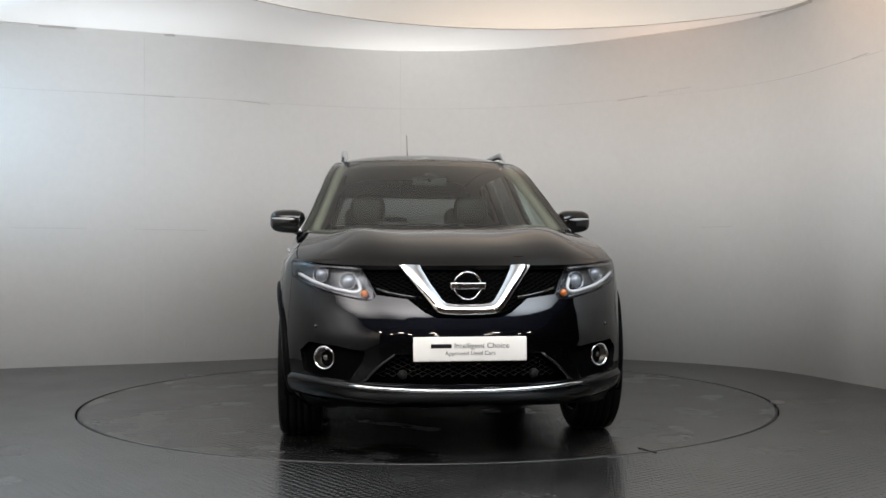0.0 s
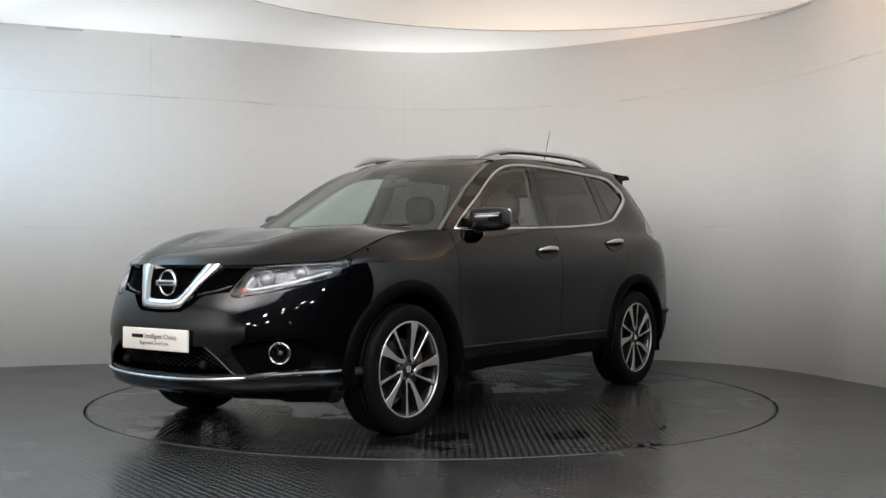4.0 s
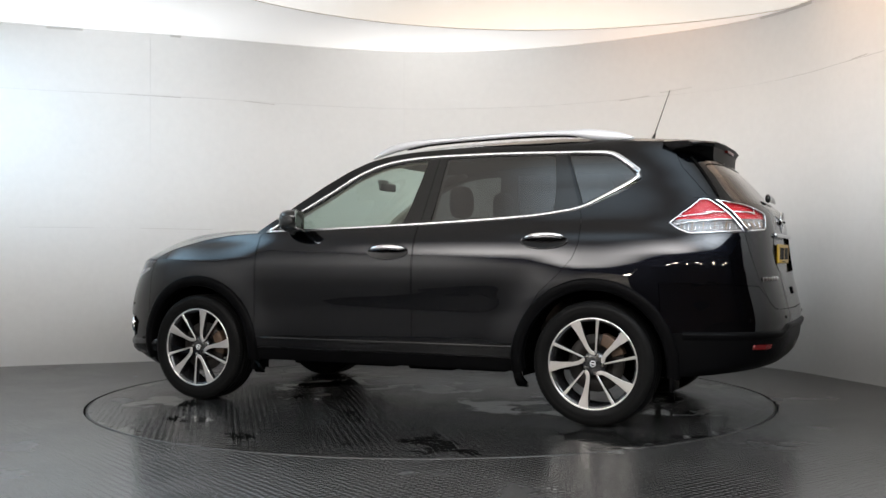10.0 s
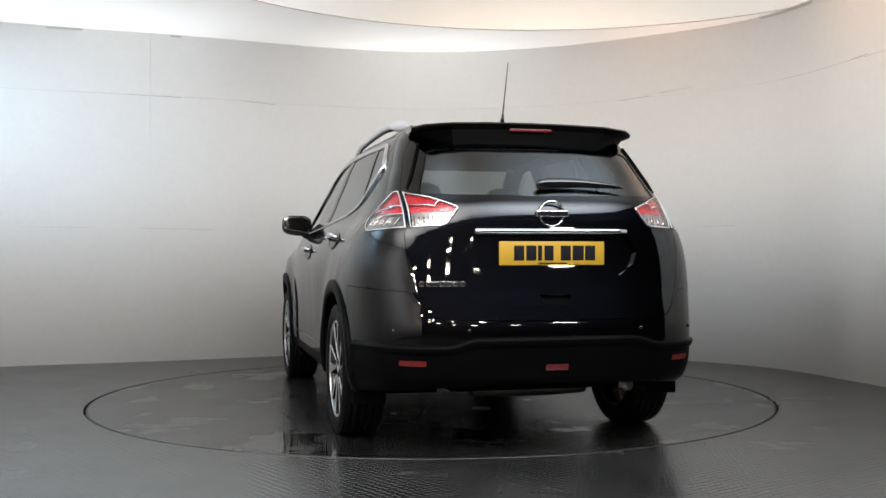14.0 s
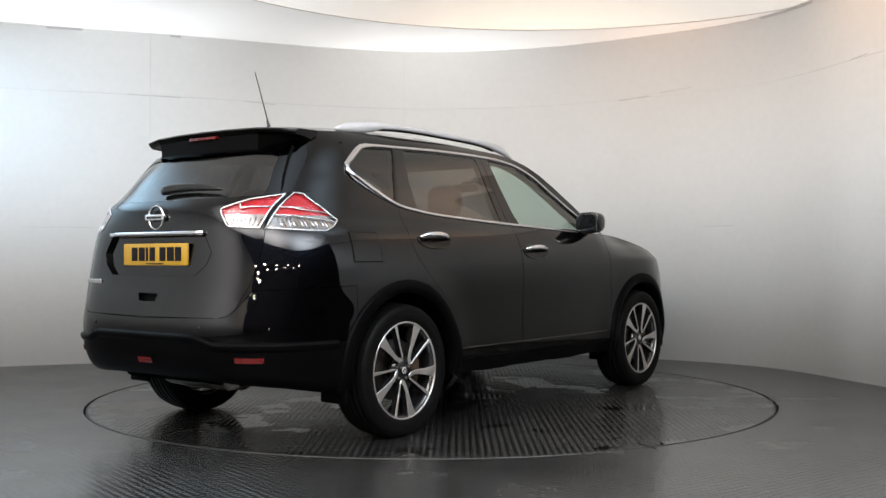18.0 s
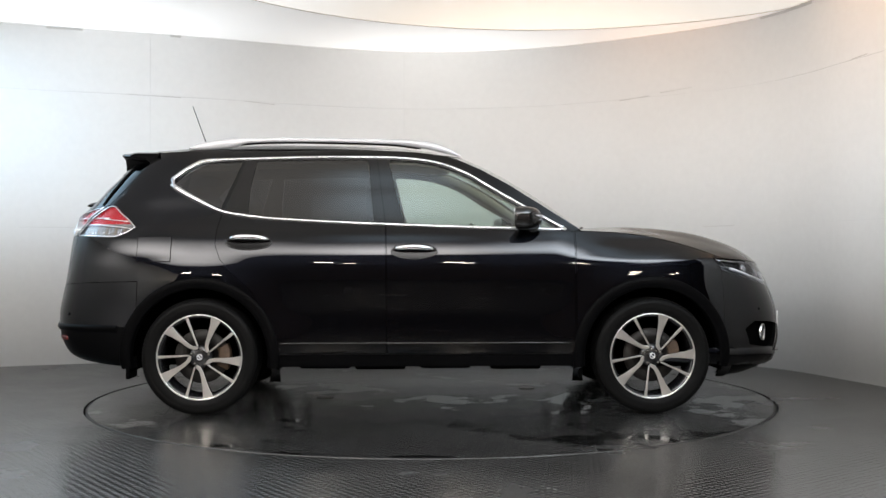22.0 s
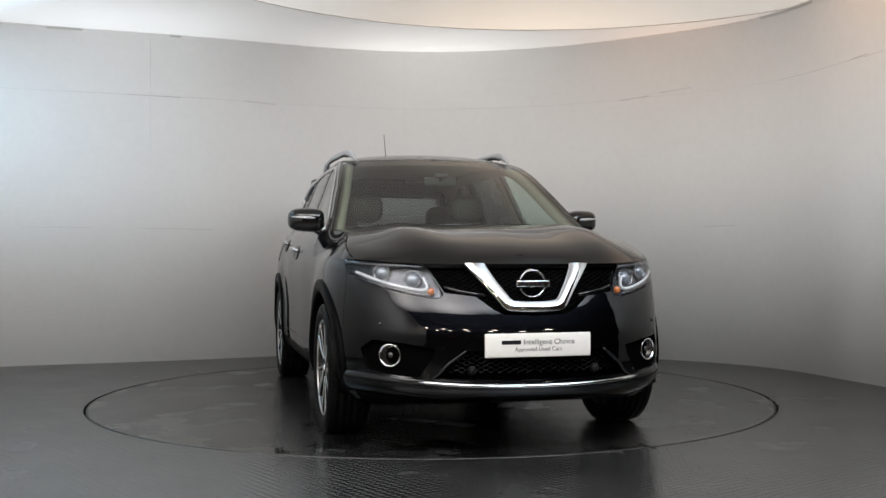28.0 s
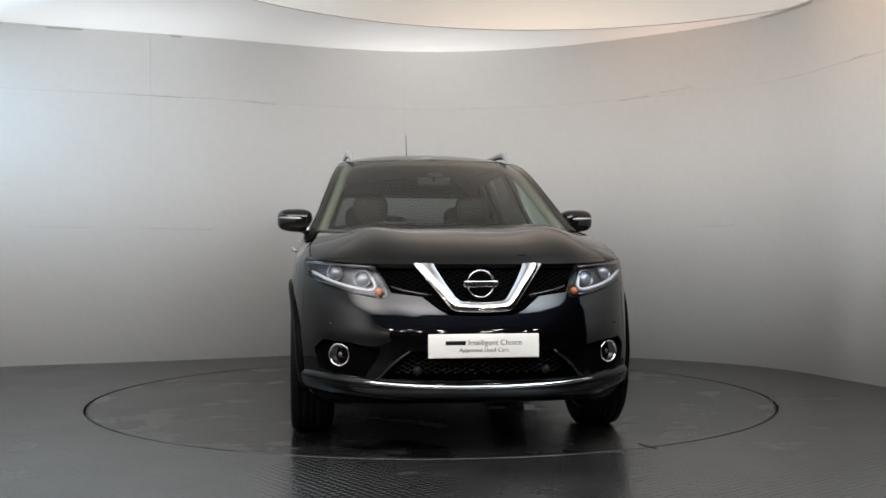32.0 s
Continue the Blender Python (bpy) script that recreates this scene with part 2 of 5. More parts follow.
def tube(pts, r, n=8, ends=True, squash=1.0):
    """A round bar along pts; r a number or one per point."""
    bm = bmesh.new()
    q = [Vector(p) for p in pts]
    rs = r if isinstance(r, (list, tuple)) else [r] * len(q)
    rows, ref = [], Vector((0, 0, 1))
    for i, p in enumerate(q):
        d = (q[min(i + 1, len(q) - 1)] - q[max(i - 1, 0)]).normalized()
        if abs(d.dot(ref)) > 0.95:
            a = d.cross(Vector((1, 0, 0))).normalized()
        else:
            a = d.cross(ref).normalized()
        b = a.cross(d)
        rows.append([p + (a * math.cos(t) * squash + b * math.sin(t)) * rs[i] for t in (2 * math.pi * k / n for k in range(n))])
    vs = grid(bm, rows, True)
    if ends:
        for ring in (vs[0], vs[-1]):
            bm.faces.new(ring)
    bmesh.ops.recalc_face_normals(bm, faces=bm.faces)
    return bm


def box(lo, hi, bev=0.01, seg=2):
    bm = bmesh.new()
    bmesh.ops.create_cube(bm, size=1.0)
    for v in bm.verts:
        v.co = [lo[i] + (hi[i] - lo[i]) * (v.co[i] + 0.5) for i in range(3)]
    if bev:
        bmesh.ops.bevel(bm, geom=list(bm.edges), offset=bev, segments=seg, affect="EDGES", profile=0.6)
    return bm


def prism(poly, d0, d1, axes="xz", bev=0.0):
    """A polygon in the plane of axes, drawn out along the third axis from d0 to d1."""
    bm = bmesh.new()
    i, j = ("xyz".index(c) for c in axes)
    k = 3 - i - j
    rings = []
    for d in (d0, d1):
        ring = []
        for a, b in poly:
            co = [0, 0, 0]
            co[i], co[j], co[k] = a, b, d
            ring.append(bm.verts.new(co))
        rings.append(ring)
    n = len(poly)
    for r in rings:
        bm.faces.new(r)
    for t in range(n):
        bm.faces.new((rings[0][t], rings[0][(t + 1) % n], rings[1][(t + 1) % n], rings[1][t]))
    bmesh.ops.recalc_face_normals(bm, faces=bm.faces)
    if bev:
        bmesh.ops.bevel(bm, geom=list(bm.edges), offset=bev, segments=2, affect="EDGES", profile=0.6)
    return bm


def lathe(profile, n=64, axis="y", closed=False):
    """Turn (radius, height) points round an axis."""
    bm = bmesh.new()
    rows = []
    for k in range(n):
        t = 2 * math.pi * k / n
        rows.append([((r * math.cos(t), h, r * math.sin(t)) if axis == "y" else (r * math.cos(t), r * math.sin(t), h)) if axis != "x"
                     else (h, r * math.cos(t), r * math.sin(t)) for r, h in profile])
    vs = [[bm.verts.new(p) for p in r] for r in rows]
    for k in range(n):
        a, b = vs[k], vs[(k + 1) % n]
        for i in range(len(profile) if closed else len(profile) - 1):
            j = (i + 1) % len(profile)
            try:
                bm.faces.new((a[i], b[i], b[j], a[j]))
            except ValueError:
                pass
    bmesh.ops.remove_doubles(bm, verts=bm.verts, dist=1e-5)
    bmesh.ops.recalc_face_normals(bm, faces=bm.faces)
    return bm


def join(*bms):
    """Several bmeshes as one."""
    out = bmesh.new()
    for b in bms:
        me = bpy.data.meshes.new("tmp")
        b.to_mesh(me)
        b.free()
        out.from_mesh(me)
        bpy.data.meshes.remove(me)
    return out


def moved(bm, m):
    bmesh.ops.transform(bm, matrix=m, verts=bm.verts)
    if m.determinant() < 0:
        bmesh.ops.reverse_faces(bm, faces=bm.faces)
    return bm


MIRROR = Matrix.Diagonal((1, -1, 1, 1))

# ---- the booth ----
WALL_LINE = ((-4.2, -9.5), (-4.6, -6.5), (-5.0, -3.5), (-5.2, -1.2), (-5.1, 0.2), (-4.6, 1.30), (-3.74, 1.87), (-2.86, 2.19), (-2.39, 2.36), (-1.92, 2.55), (-1.3, 2.84),
             (-0.65, 3.06), (0.0, 3.15), (0.7, 3.06), (1.3, 2.85), (1.83, 2.52), (2.46, 2.07), (2.82, 1.66), (3.03, 1.20),
             (3.15, 0.72), (3.26, 0.30), (3.35, -0.5), (3.38, -1.5), (3.36, -2.6))
WALL_H = 3.0
WLINE = crom(WALL_LINE, 240)


def wall_frame(i):
    a, b = WLINE[max(i - 1, 0)], WLINE[min(i + 1, len(WLINE) - 1)]
    d = (b - a) / np.linalg.norm(b - a)
    return WLINE[i], d, np.array((d[1], -d[0]))


bm = bmesh.new()
rows = []
for i in range(len(WLINE)):
    p, d, nrm = wall_frame(i)
    o = p - nrm * 0.09
    rows.append([(p[0], p[1], 0.0), (p[0], p[1], WALL_H), (o[0], o[1], WALL_H), (o[0], o[1], 0.0)])
grid(bm, rows, True)
bmesh.ops.recalc_face_normals(bm, faces=bm.faces)
wall = tagged(part("wall_booth", bm, WALL), "curved white painted board wall of the photo booth", "wall", kind="structure")
wall.data.polygons.foreach_set("use_smooth", [abs(f.normal.z) < 0.5 for f in wall.data.polygons])

# board joints and scuffs on the wall
def wall_point(u, z, out):
    """u: 0 to 1 along the wall."""
    i = min(int(u * (len(WLINE) - 1)), len(WLINE) - 2)
    k = u * (len(WLINE) - 1) - i
    q = WLINE[i] * (1 - k) + WLINE[i + 1] * k
    nrm = wall_frame(i)[2] * (1 - k) + wall_frame(i + 1)[2] * k
    return Vector((q[0] + nrm[0] * out, q[1] + nrm[1] * out, z))


def wall_u(x):
    return min(range(len(WLINE)), key=lambda i: abs(WLINE[i][0] - x) + (5 if WLINE[i][1] < -0.4 else 0)) / (len(WLINE) - 1)


def wall_strip(name, u0, u1, z0, z1, h, material, label):
    """A thin strip on the wall from (u0, z0) to (u1, z1)."""
    n = max(2, int(abs(u1 - u0) * 240))
    b = bmesh.new()
    pts = [(u0 + (u1 - u0) * k / n, z0 + (z1 - z0) * k / n) for k in range(n + 1)]
    if abs(u1 - u0) < 1e-6:
        pts = [(u0, z0), (u0, z1)]
        du = h / 30
        grid(b, [[wall_point(u - du, z, -0.002) for u, z in pts], [wall_point(u - du, z, 0.0005) for u, z in pts], [wall_point(u + du, z, 0.0005) for u, z in pts], [wall_point(u + du, z, -0.002) for u, z in pts]])
    else:
        grid(b, [[wall_point(u, z - h, -0.002) for u, z in pts], [wall_point(u, z - h, 0.0005) for u, z in pts], [wall_point(u, z + h, 0.0005) for u, z in pts], [wall_point(u, z + h, -0.002) for u, z in pts]])
    bmesh.ops.recalc_face_normals(b, faces=b.faces)
    ob = part(name, b, material, wall, label, smooth=False)
    return ob


FAINT = mat("painted_joint", (0.805, 0.805, 0.80), 0.6)
SCUFF = mat("grey_scuff", (0.70, 0.69, 0.68), 0.7)
for zz in (1.215, 2.425):
    wall_strip("board_joint", wall_u(-4.4), wall_u(3.34), zz, zz, 0.0016, FAINT, "painted-over board joint")
for xx in (-2.56, -0.27):
    wall_strip("board_joint", wall_u(xx), wall_u(xx), 0.05, 2.95, 0.0015, FAINT, "painted-over board joint")
# grey scuffs; the strip in WALL stands in for a white highlight
for x0, x1, z0, z1, h, m in ((-1.76, -1.54, 2.424, 2.410, 0.0035, SCUFF), (-2.75, -2.3, 2.425, 2.42, 0.003, SCUFF), (1.78, 2.05, 2.415, 2.435, 0.004, SCUFF), (2.14, 2.38, 2.455, 2.475, 0.005, WALL),
                             (-2.62, -2.05, 1.212, 1.205, 0.003, SCUFF), (-3.6, -3.0, 1.215, 1.215, 0.003, SCUFF), (2.45, 2.66, 1.215, 1.215, 0.004, SCUFF), (3.17, 3.22, 2.43, 2.44, 0.003, SCUFF)):
    wall_strip("wall_scuff", wall_u(x0), wall_u(x1), z0, z1, h, m, "grey scuff, or the one white highlight streak, on the wall")
for x0, z0, z1 in ((-2.20, 0.13, 0.20), (-1.99, 0.17, 0.22), (-1.87, 0.12, 0.16)):
    wall_strip("wall_scuff", wall_u(x0), wall_u(x0), z0, z1, 0.004, SCUFF, "small grey scuff low on the wall")
for x0, x1 in ((-3.45, -3.12), (-2.40, -2.28), (2.82, 3.05)):
    wall_strip("top_edge_strip", wall_u(x0), wall_u(x1), 2.985, 2.985, 0.012, SCUFF, "grey edge strip at the wall top")

# floor sheet of the hall with a round well for the turntable
R_DISC = 2.258
bm = bmesh.new()
ring = [[(R_DISC * math.cos(t), R_DISC * math.sin(t), -0.06) for t in (2 * math.pi * k / 128 for k in range(128))]]
for r, z in ((R_DISC, 0.0), (2.9, 0.0), (30.0, 0.0)):
    ring.append([(r * math.cos(t), r * math.sin(t), z) for t in (2 * math.pi * k / 128 for k in range(128))])
grid(bm, ring, True)
bm.normal_update()
if sum(f.normal.z for f in bm.faces) < 0:
    bmesh.ops.reverse_faces(bm, faces=bm.faces)
tagged(part("floor", bm, FLOOR, smooth=False), "dark grey rubber tread floor of the photo booth", "floor", kind="structure")
bm = lathe([(0.0, -0.061), (R_DISC + 0.05, -0.061)], 96, "z")
tagged(part("turntable_pit", bm, GAP), "black pit below the turntable gap", "pit", kind="structure")

turntable = thing("turntable", "round dark rubber-topped turntable with wet patches, flush in the floor", "turntable")
bm = lathe([(0.0, 0.0), (0.8, 0.0), (1.6, 0.0), (R_DISC - 0.022, 0.0), (R_DISC - 0.015, -0.004), (R_DISC - 0.015, -0.055), (0.0, -0.055)], 128, "z")
part("turntable_top", bm, DISC, turntable, smooth=False)
part("turntable_rim", lathe([(R_DISC - 0.026, 0.0005), (R_DISC - 0.018, 0.0005), (R_DISC - 0.014, -0.002), (R_DISC - 0.014, -0.05), (R_DISC - 0.026, -0.05)], 160, "z", True), mat("turntable_edge_steel", (0.05, 0.05, 0.05), 0.45, 0.8, grain=0.3, scale=30), turntable, "dark steel edge band")
CAP = mat("worn_floor_cap", (0.20, 0.20, 0.20), 0.3, 0.5, grain=0.2, scale=60)
for x, y in ((0.68, 0.32), (-0.72, -0.14)):
    part("cover_cap", moved(lathe([(0.0, 0.003), (0.052, 0.003), (0.058, 0.0008), (0.058, -0.002)], 28, "z"), Matrix.Translation((x, y, 0.0))), CAP, turntable, "round grey cover cap in the turntable")
bm = box((-0.004, -0.075, 0.0005), (0.004, 0.075, 0.0025), 0)
mark = part("floor_crack", moved(bm, Matrix.Translation((1.065, -1.945, 0)) @ Matrix.Rotation(radians(24), 4, "Z")), GAP, smooth=False)
tagged(mark, "short dark crack in the floor beside the turntable", "crack")
tag = part("paper_scrap", moved(box((-0.05, -0.025, 0.0), (0.05, 0.025, 0.006), 0.002), Matrix.Translation((2.39, -1.77, 0.0)) @ Matrix.Rotation(radians(35), 4, "Z")), WALL)
tagged(tag, "small white scrap lying on the dark floor", "scrap")

# ceiling of the booth: a dim disc inside a brighter ring, both given added glow
CX, CY, CR = 0.9, -0.9, 3.05
FRONT_LINE = crom(((3.36, -2.6), (3.25, -4.2), (2.2, -5.6), (0.0, -6.1), (-2.5, -6.2), (-4.6, -6.2)), 40)
outline = [tuple(q) for q in WLINE if q[1] > -6.2] + [tuple(q) for q in FRONT_LINE[1:-1]]


def reach(a):
    """How far the ceiling goes from the disc's centre in the direction a."""
    dx, dy, best = math.cos(a), math.sin(a), 0.0
    for (x0, y0), (x1, y1) in zip(outline, outline[1:] + outline[:1]):
        det = dx * (y0 - y1) - dy * (x0 - x1)
        if abs(det) < 1e-9:
            continue
        r = ((x0 - CX) * (y0 - y1) - (y0 - CY) * (x0 - x1)) / det
        k = (dx * (y0 - CY) - dy * (x0 - CX)) / det
        if 0 <= k <= 1 and r > best:
            best = r
    return best


# added fill glow, out of view: above the booth mouth, cool over left wall, warm over right
FILL_GLOWS = ((-2.9, -4.4, 2.4, 16.5, (1.0, 0.96, 0.93)), (-0.3, -5.0, 2.0, 21.0, (1.0, 0.97, 0.96)), (2.1, -4.2, 2.0, 23.0, (0.84, 0.92, 1.0)),
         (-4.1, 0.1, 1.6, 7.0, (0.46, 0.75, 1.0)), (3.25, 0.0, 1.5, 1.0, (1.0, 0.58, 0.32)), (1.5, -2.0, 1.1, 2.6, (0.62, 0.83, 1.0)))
# spots near the back wall paint light pools; (-0.3, -2.5) is added for window reflections
BANDGLOW = spot_glow("glowing_ceiling_band", (1.0, 0.96, 0.93), 0.49, ((0.0, 3.3, 2.0, 0.75, (1.0, 0.97, 0.93)), (-2.8, 1.9, 2.0, 0.65, (0.88, 0.95, 1.0)), (2.2, 2.3, 1.5, 0.38, (1.0, 0.52, 0.24))) + FILL_GLOWS)
INNERGLOW = spot_glow("glowing_ceiling_disc", (1.0, 0.92, 0.83), 0.60, ((0.9, 2.1, 2.2, 0.60, (1.0, 0.72, 0.48)), (-1.6, 1.2, 1.5, 0.4, (0.92, 0.96, 1.0)), (-0.3, -2.5, 1.0, 2.0, (0.62, 0.83, 1.0))) + FILL_GLOWS)
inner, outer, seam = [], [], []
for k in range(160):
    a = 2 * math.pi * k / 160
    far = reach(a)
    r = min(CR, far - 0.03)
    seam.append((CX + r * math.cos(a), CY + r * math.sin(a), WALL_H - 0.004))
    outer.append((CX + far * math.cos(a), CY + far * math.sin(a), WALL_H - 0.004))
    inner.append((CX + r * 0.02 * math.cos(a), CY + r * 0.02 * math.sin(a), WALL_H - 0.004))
for nm, a, b, material, lab in (("ceiling_light_band", seam, outer, BANDGLOW, "bright white ceiling ring along the wall, with added glow"), ("ceiling", inner, seam, INNERGLOW, "warm white ceiling disc of the booth, with added glow")):
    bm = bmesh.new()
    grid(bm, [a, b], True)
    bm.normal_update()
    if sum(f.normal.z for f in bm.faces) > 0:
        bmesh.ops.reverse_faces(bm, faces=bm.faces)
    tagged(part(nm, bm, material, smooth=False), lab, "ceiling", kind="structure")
bm = tube([(x, y, WALL_H - 0.010) for x, y, z in seam + seam[:1]], 0.005, 6, False)
tagged(part("ceiling_trim", bm, CEIL), "thin round white seam bead of the ceiling", "trim", kind="structure")

# dark hall round and behind the camera
bm = box((-11, -15, -0.3), (11, 8, 6.5), 0)
bmesh.ops.reverse_faces(bm, faces=bm.faces)
tagged(part("wall_hall", bm, HALL, smooth=False), "dim brown walls of the hall behind the camera", "wall", kind="structure")
LAMPGLOW = glow("warm_hall_lamp", (1.0, 0.88, 0.72), 330.0)
for row, (y, z) in enumerate(((-8.9, 2.85), (-11.2, 3.1))):
    for x in (-3.6, -1.7, 0.4, 2.6, 4.9):
        lamp = thing("hall_lamp", "small warm lamp hung below the hall roof", "lamp", group="hall lamps")
        lamp.location = (x + 0.35 * row, y + 0.12 * abs(x), z)
        part("lamp_body", box((-0.20, -0.09, 0.0), (0.20, 0.09, 0.07), 0.01), PLASTIC, lamp)
        part("lamp_panel", box((-0.17, -0.06, -0.035), (0.17, 0.06, 0.0), 0.012), LAMPGLOW, lamp)

# ---- the car: x forward, y to its left, z up, origin on the floor mid-wheelbase ----
HUB_X, HUB_Z = 1.3525, 0.347
XF, XR, PF, PR = 1.35, -1.35, 2.7, 4.0
HALF_W = ((0.18, 0.78), (0.22, 0.83), (0.28, 0.866), (0.34, 0.884), (0.45, 0.893), (0.60, 0.892), (0.72, 0.897), (0.82, 0.901), (0.88, 0.900),
          (0.94, 0.893), (0.98, 0.885), (1.05, 0.862), (1.10, 0.832), (1.14, 0.801), (1.22, 0.760), (1.325, 0.718), (1.38, 0.694),
          (1.45, 0.668), (1.50, 0.647), (1.55, 0.622), (1.60, 0.585), (1.64, 0.53), (1.68, 0.44))
NOSE = ((0.18, 2.05), (0.24, 2.20), (0.30, 2.275), (0.36, 2.30), (0.45, 2.31), (0.56, 2.31), (0.67, 2.285), (0.76, 2.245), (0.84, 2.20),
        (0.90, 2.165), (0.95, 2.10), (1.0, 2.03), (1.06, 1.95), (1.12, 1.85), (1.2, 1.7), (1.65, 1.5))
TAIL = ((0.18, -2.0), (0.27, -2.10), (0.35, -2.27), (0.41, -2.31), (0.48, -2.332), (0.59, -2.340), (0.70, -2.320), (0.80, -2.297), (0.90, -2.280),
        (1.0, -2.268), (1.1, -2.258), (1.19, -2.235), (1.24, -2.195), (1.30, -2.135), (1.38, -2.065), (1.46, -1.985), (1.55, -1.885), (1.60, -1.825), (1.68, -1.74))
WING_IN = ((0.93, 0.0), (1.0, 0.04), (1.06, 0.078), (1.10, 0.075), (1.16, 0.0))


def sstep(a, b, v):
    t = min(max((v - a) / (b - a), 0.0), 1.0)
    return t * t * (3 - 2 * t)


def half_width(x, z):
    w = table(HALF_W, z)
    w -= 0.020 * sstep(0.3, 1.45, abs(x + 0.1))
    w -= table(WING_IN, z) * sstep(0.75, 1.30, x)
    return w


def flare(x, z):
    """Swelling of the body round the wheel openings."""
    d = min(math.hypot(x - HUB_X, z - HUB_Z), math.hypot(x + HUB_X, z - HUB_Z))
    return 0.020 * math.exp(-((d - 0.44) / 0.13) ** 2)


def skin(s, z):
    """Point of the left half of the skin: s 0 to 1 round the nose, 1 to 3 along the side, 3 to 4 round the tail."""
    if s <= 1.0 or s >= 3.0:
        front = s <= 1.0
        f = (s if front else 4.0 - s) * math.pi / 2
        c, q, p = math.cos(f), math.sin(f), PF if front else PR
        r = (abs(c) ** p + abs(q) ** p) ** (-1 / p)
        x0, x1 = (XF, table(NOSE, z)) if front else (XR, table(TAIL, z))
        x, y = x0 + (x1 - x0) * r * c, half_width(x0, z) * r * q
    else:
        x = XF + (XR - XF) * (s - 1) / 2
        y = half_width(x, z)
    return Vector((x, y + flare(x, z) * min(1.0, max(0.0, (y - 0.5) / 0.3)), z))


def s_x(x, z):
    """The s at which the skin's side has this x."""
    if XR <= x <= XF:
        return 1 + 2 * (XF - x) / (XF - XR)
    front = x > XF
    x0, x1, p = (XF, table(NOSE, z), PF) if front else (XR, table(TAIL, z), PR)
    e = min((x - x0) / (x1 - x0), 1.0)
    f = math.atan2((1 - e ** p) ** (1 / p), e) / (math.pi / 2)
    return f if front else 4 - f


def s_y(y, z, front=True):
    """The s at which the nose or the tail has this y."""
    w, p = half_width(XF if front else XR, z), PF if front else PR
    e = min(y / w, 1.0)
    f = math.atan2(e, (1 - e ** p) ** (1 / p)) / (math.pi / 2)
    return f if front else 4 - f


def px(*pts):
    return [(s_x(x, z), z) for x, z in pts]


def py(*pts):
    return [(s_y(y, z), z) for y, z in pts]


def pr(*pts):
    return [(s_y(y, z, False), z) for y, z in pts]


def arc(cx, cz, r, a0, a1, n):
    return [(cx + r * math.cos(radians(a0 + (a1 - a0) * k / (n - 1))), cz + r * math.sin(radians(a0 + (a1 - a0) * k / (n - 1)))) for k in range(n)]


def inside(p, poly):
    hit = False
    for (x0, y0), (x1, y1) in zip(poly, poly[1:] + poly[:1]):
        if (y0 > p[1]) != (y1 > p[1]) and p[0] < (x1 - x0) * (p[1] - y0) / (y1 - y0) + x0:
            hit = not hit
    return hit


def shrink(poly, d):
    """The polygon drawn in by d metres (s counted as 1.35 m)."""
    q = [Vector((a * 1.35, b)) for a, b in poly]
    area = sum(a.x * b.y - b.x * a.y for a, b in zip(q, q[1:] + q[:1]))
    out = []
    for i, p in enumerate(q):
        a, b = (p - q[i - 1]), (q[(i + 1) % len(q)] - p)
        a, b = a.normalized() if a.length > 1e-7 else b.normalized(), b.normalized() if b.length > 1e-7 else a.normalized()
        n = Vector((-a.y - b.y, a.x + b.x))
        n = n.normalized() / max(0.5, math.sqrt(max(0.0, (1 + a.dot(b)) / 2))) if n.length > 1e-6 else Vector((0, 0))
        v = p + n * (d if area > 0 else -d)
        out.append((v.x / 1.35, v.y))
    return out


# the flat sheet (s, z), from which the panels are cut
sheet = bmesh.new()
S_LINES = [k / 30 for k in range(30)] + [1 + 2 * k / 100 for k in range(100)] + [3 + k / 34 for k in range(35)]
Z_LINES = [0.19 + 0.02 * k for k in range(74)]
grid(sheet, [[(s, 0, z) for z in Z_LINES] for s in S_LINES])


def cut(poly):
    """Cut the sheet along the polygon; returns the faces inside."""
    lo = (min(p[0] for p in poly) - 0.02, min(p[1] for p in poly) - 0.02)
    hi = (max(p[0] for p in poly) + 0.02, max(p[1] for p in poly) + 0.02)
    for (x0, z0), (x1, z1) in zip(poly, poly[1:] + poly[:1]):
        if abs(x0 - x1) + abs(z0 - z1) < 1e-6:
            continue
        elo = (min(x0, x1) - 0.06, min(z0, z1) - 0.06)
        ehi = (max(x0, x1) + 0.06, max(z0, z1) + 0.06)
        near = [f for f in sheet.faces if max(v.co.x for v in f.verts) > elo[0] and min(v.co.x for v in f.verts) < ehi[0]
                and max(v.co.z for v in f.verts) > elo[1] and min(v.co.z for v in f.verts) < ehi[1]]
        geom = near + list({e for f in near for e in f.edges}) + list({v for f in near for v in f.verts})
        bmesh.ops.bisect_plane(sheet, geom=geom, dist=1e-6, plane_co=(x0, 0, z0), plane_no=(z1 - z0, 0, x0 - x1))
    got = []
    for f in sheet.faces:
        c = f.calc_center_median()
        if lo[0] < c.x < hi[0] and lo[1] < c.z < hi[1] and inside((c.x, c.z), poly):
            got.append(f)
    return got


def take(poly, gap=0.0025, keep_rest=False):
    """Cut a panel out of the sheet: returns its flat faces as lists of (s, z); the rim of the gap is thrown away."""
    got = cut(shrink(poly, gap) if gap else poly)
    faces = [[(v.co.x, v.co.z) for v in f.verts] for f in got]
    bmesh.ops.delete(sheet, geom=got, context="FACES")
    if gap and not keep_rest:
        bmesh.ops.delete(sheet, geom=cut(poly), context="FACES")
    return faces


def drop(poly):
    bmesh.ops.delete(sheet, geom=cut(poly), context="FACES")


CENTRE = Vector((0.0, 0.0, 0.8))


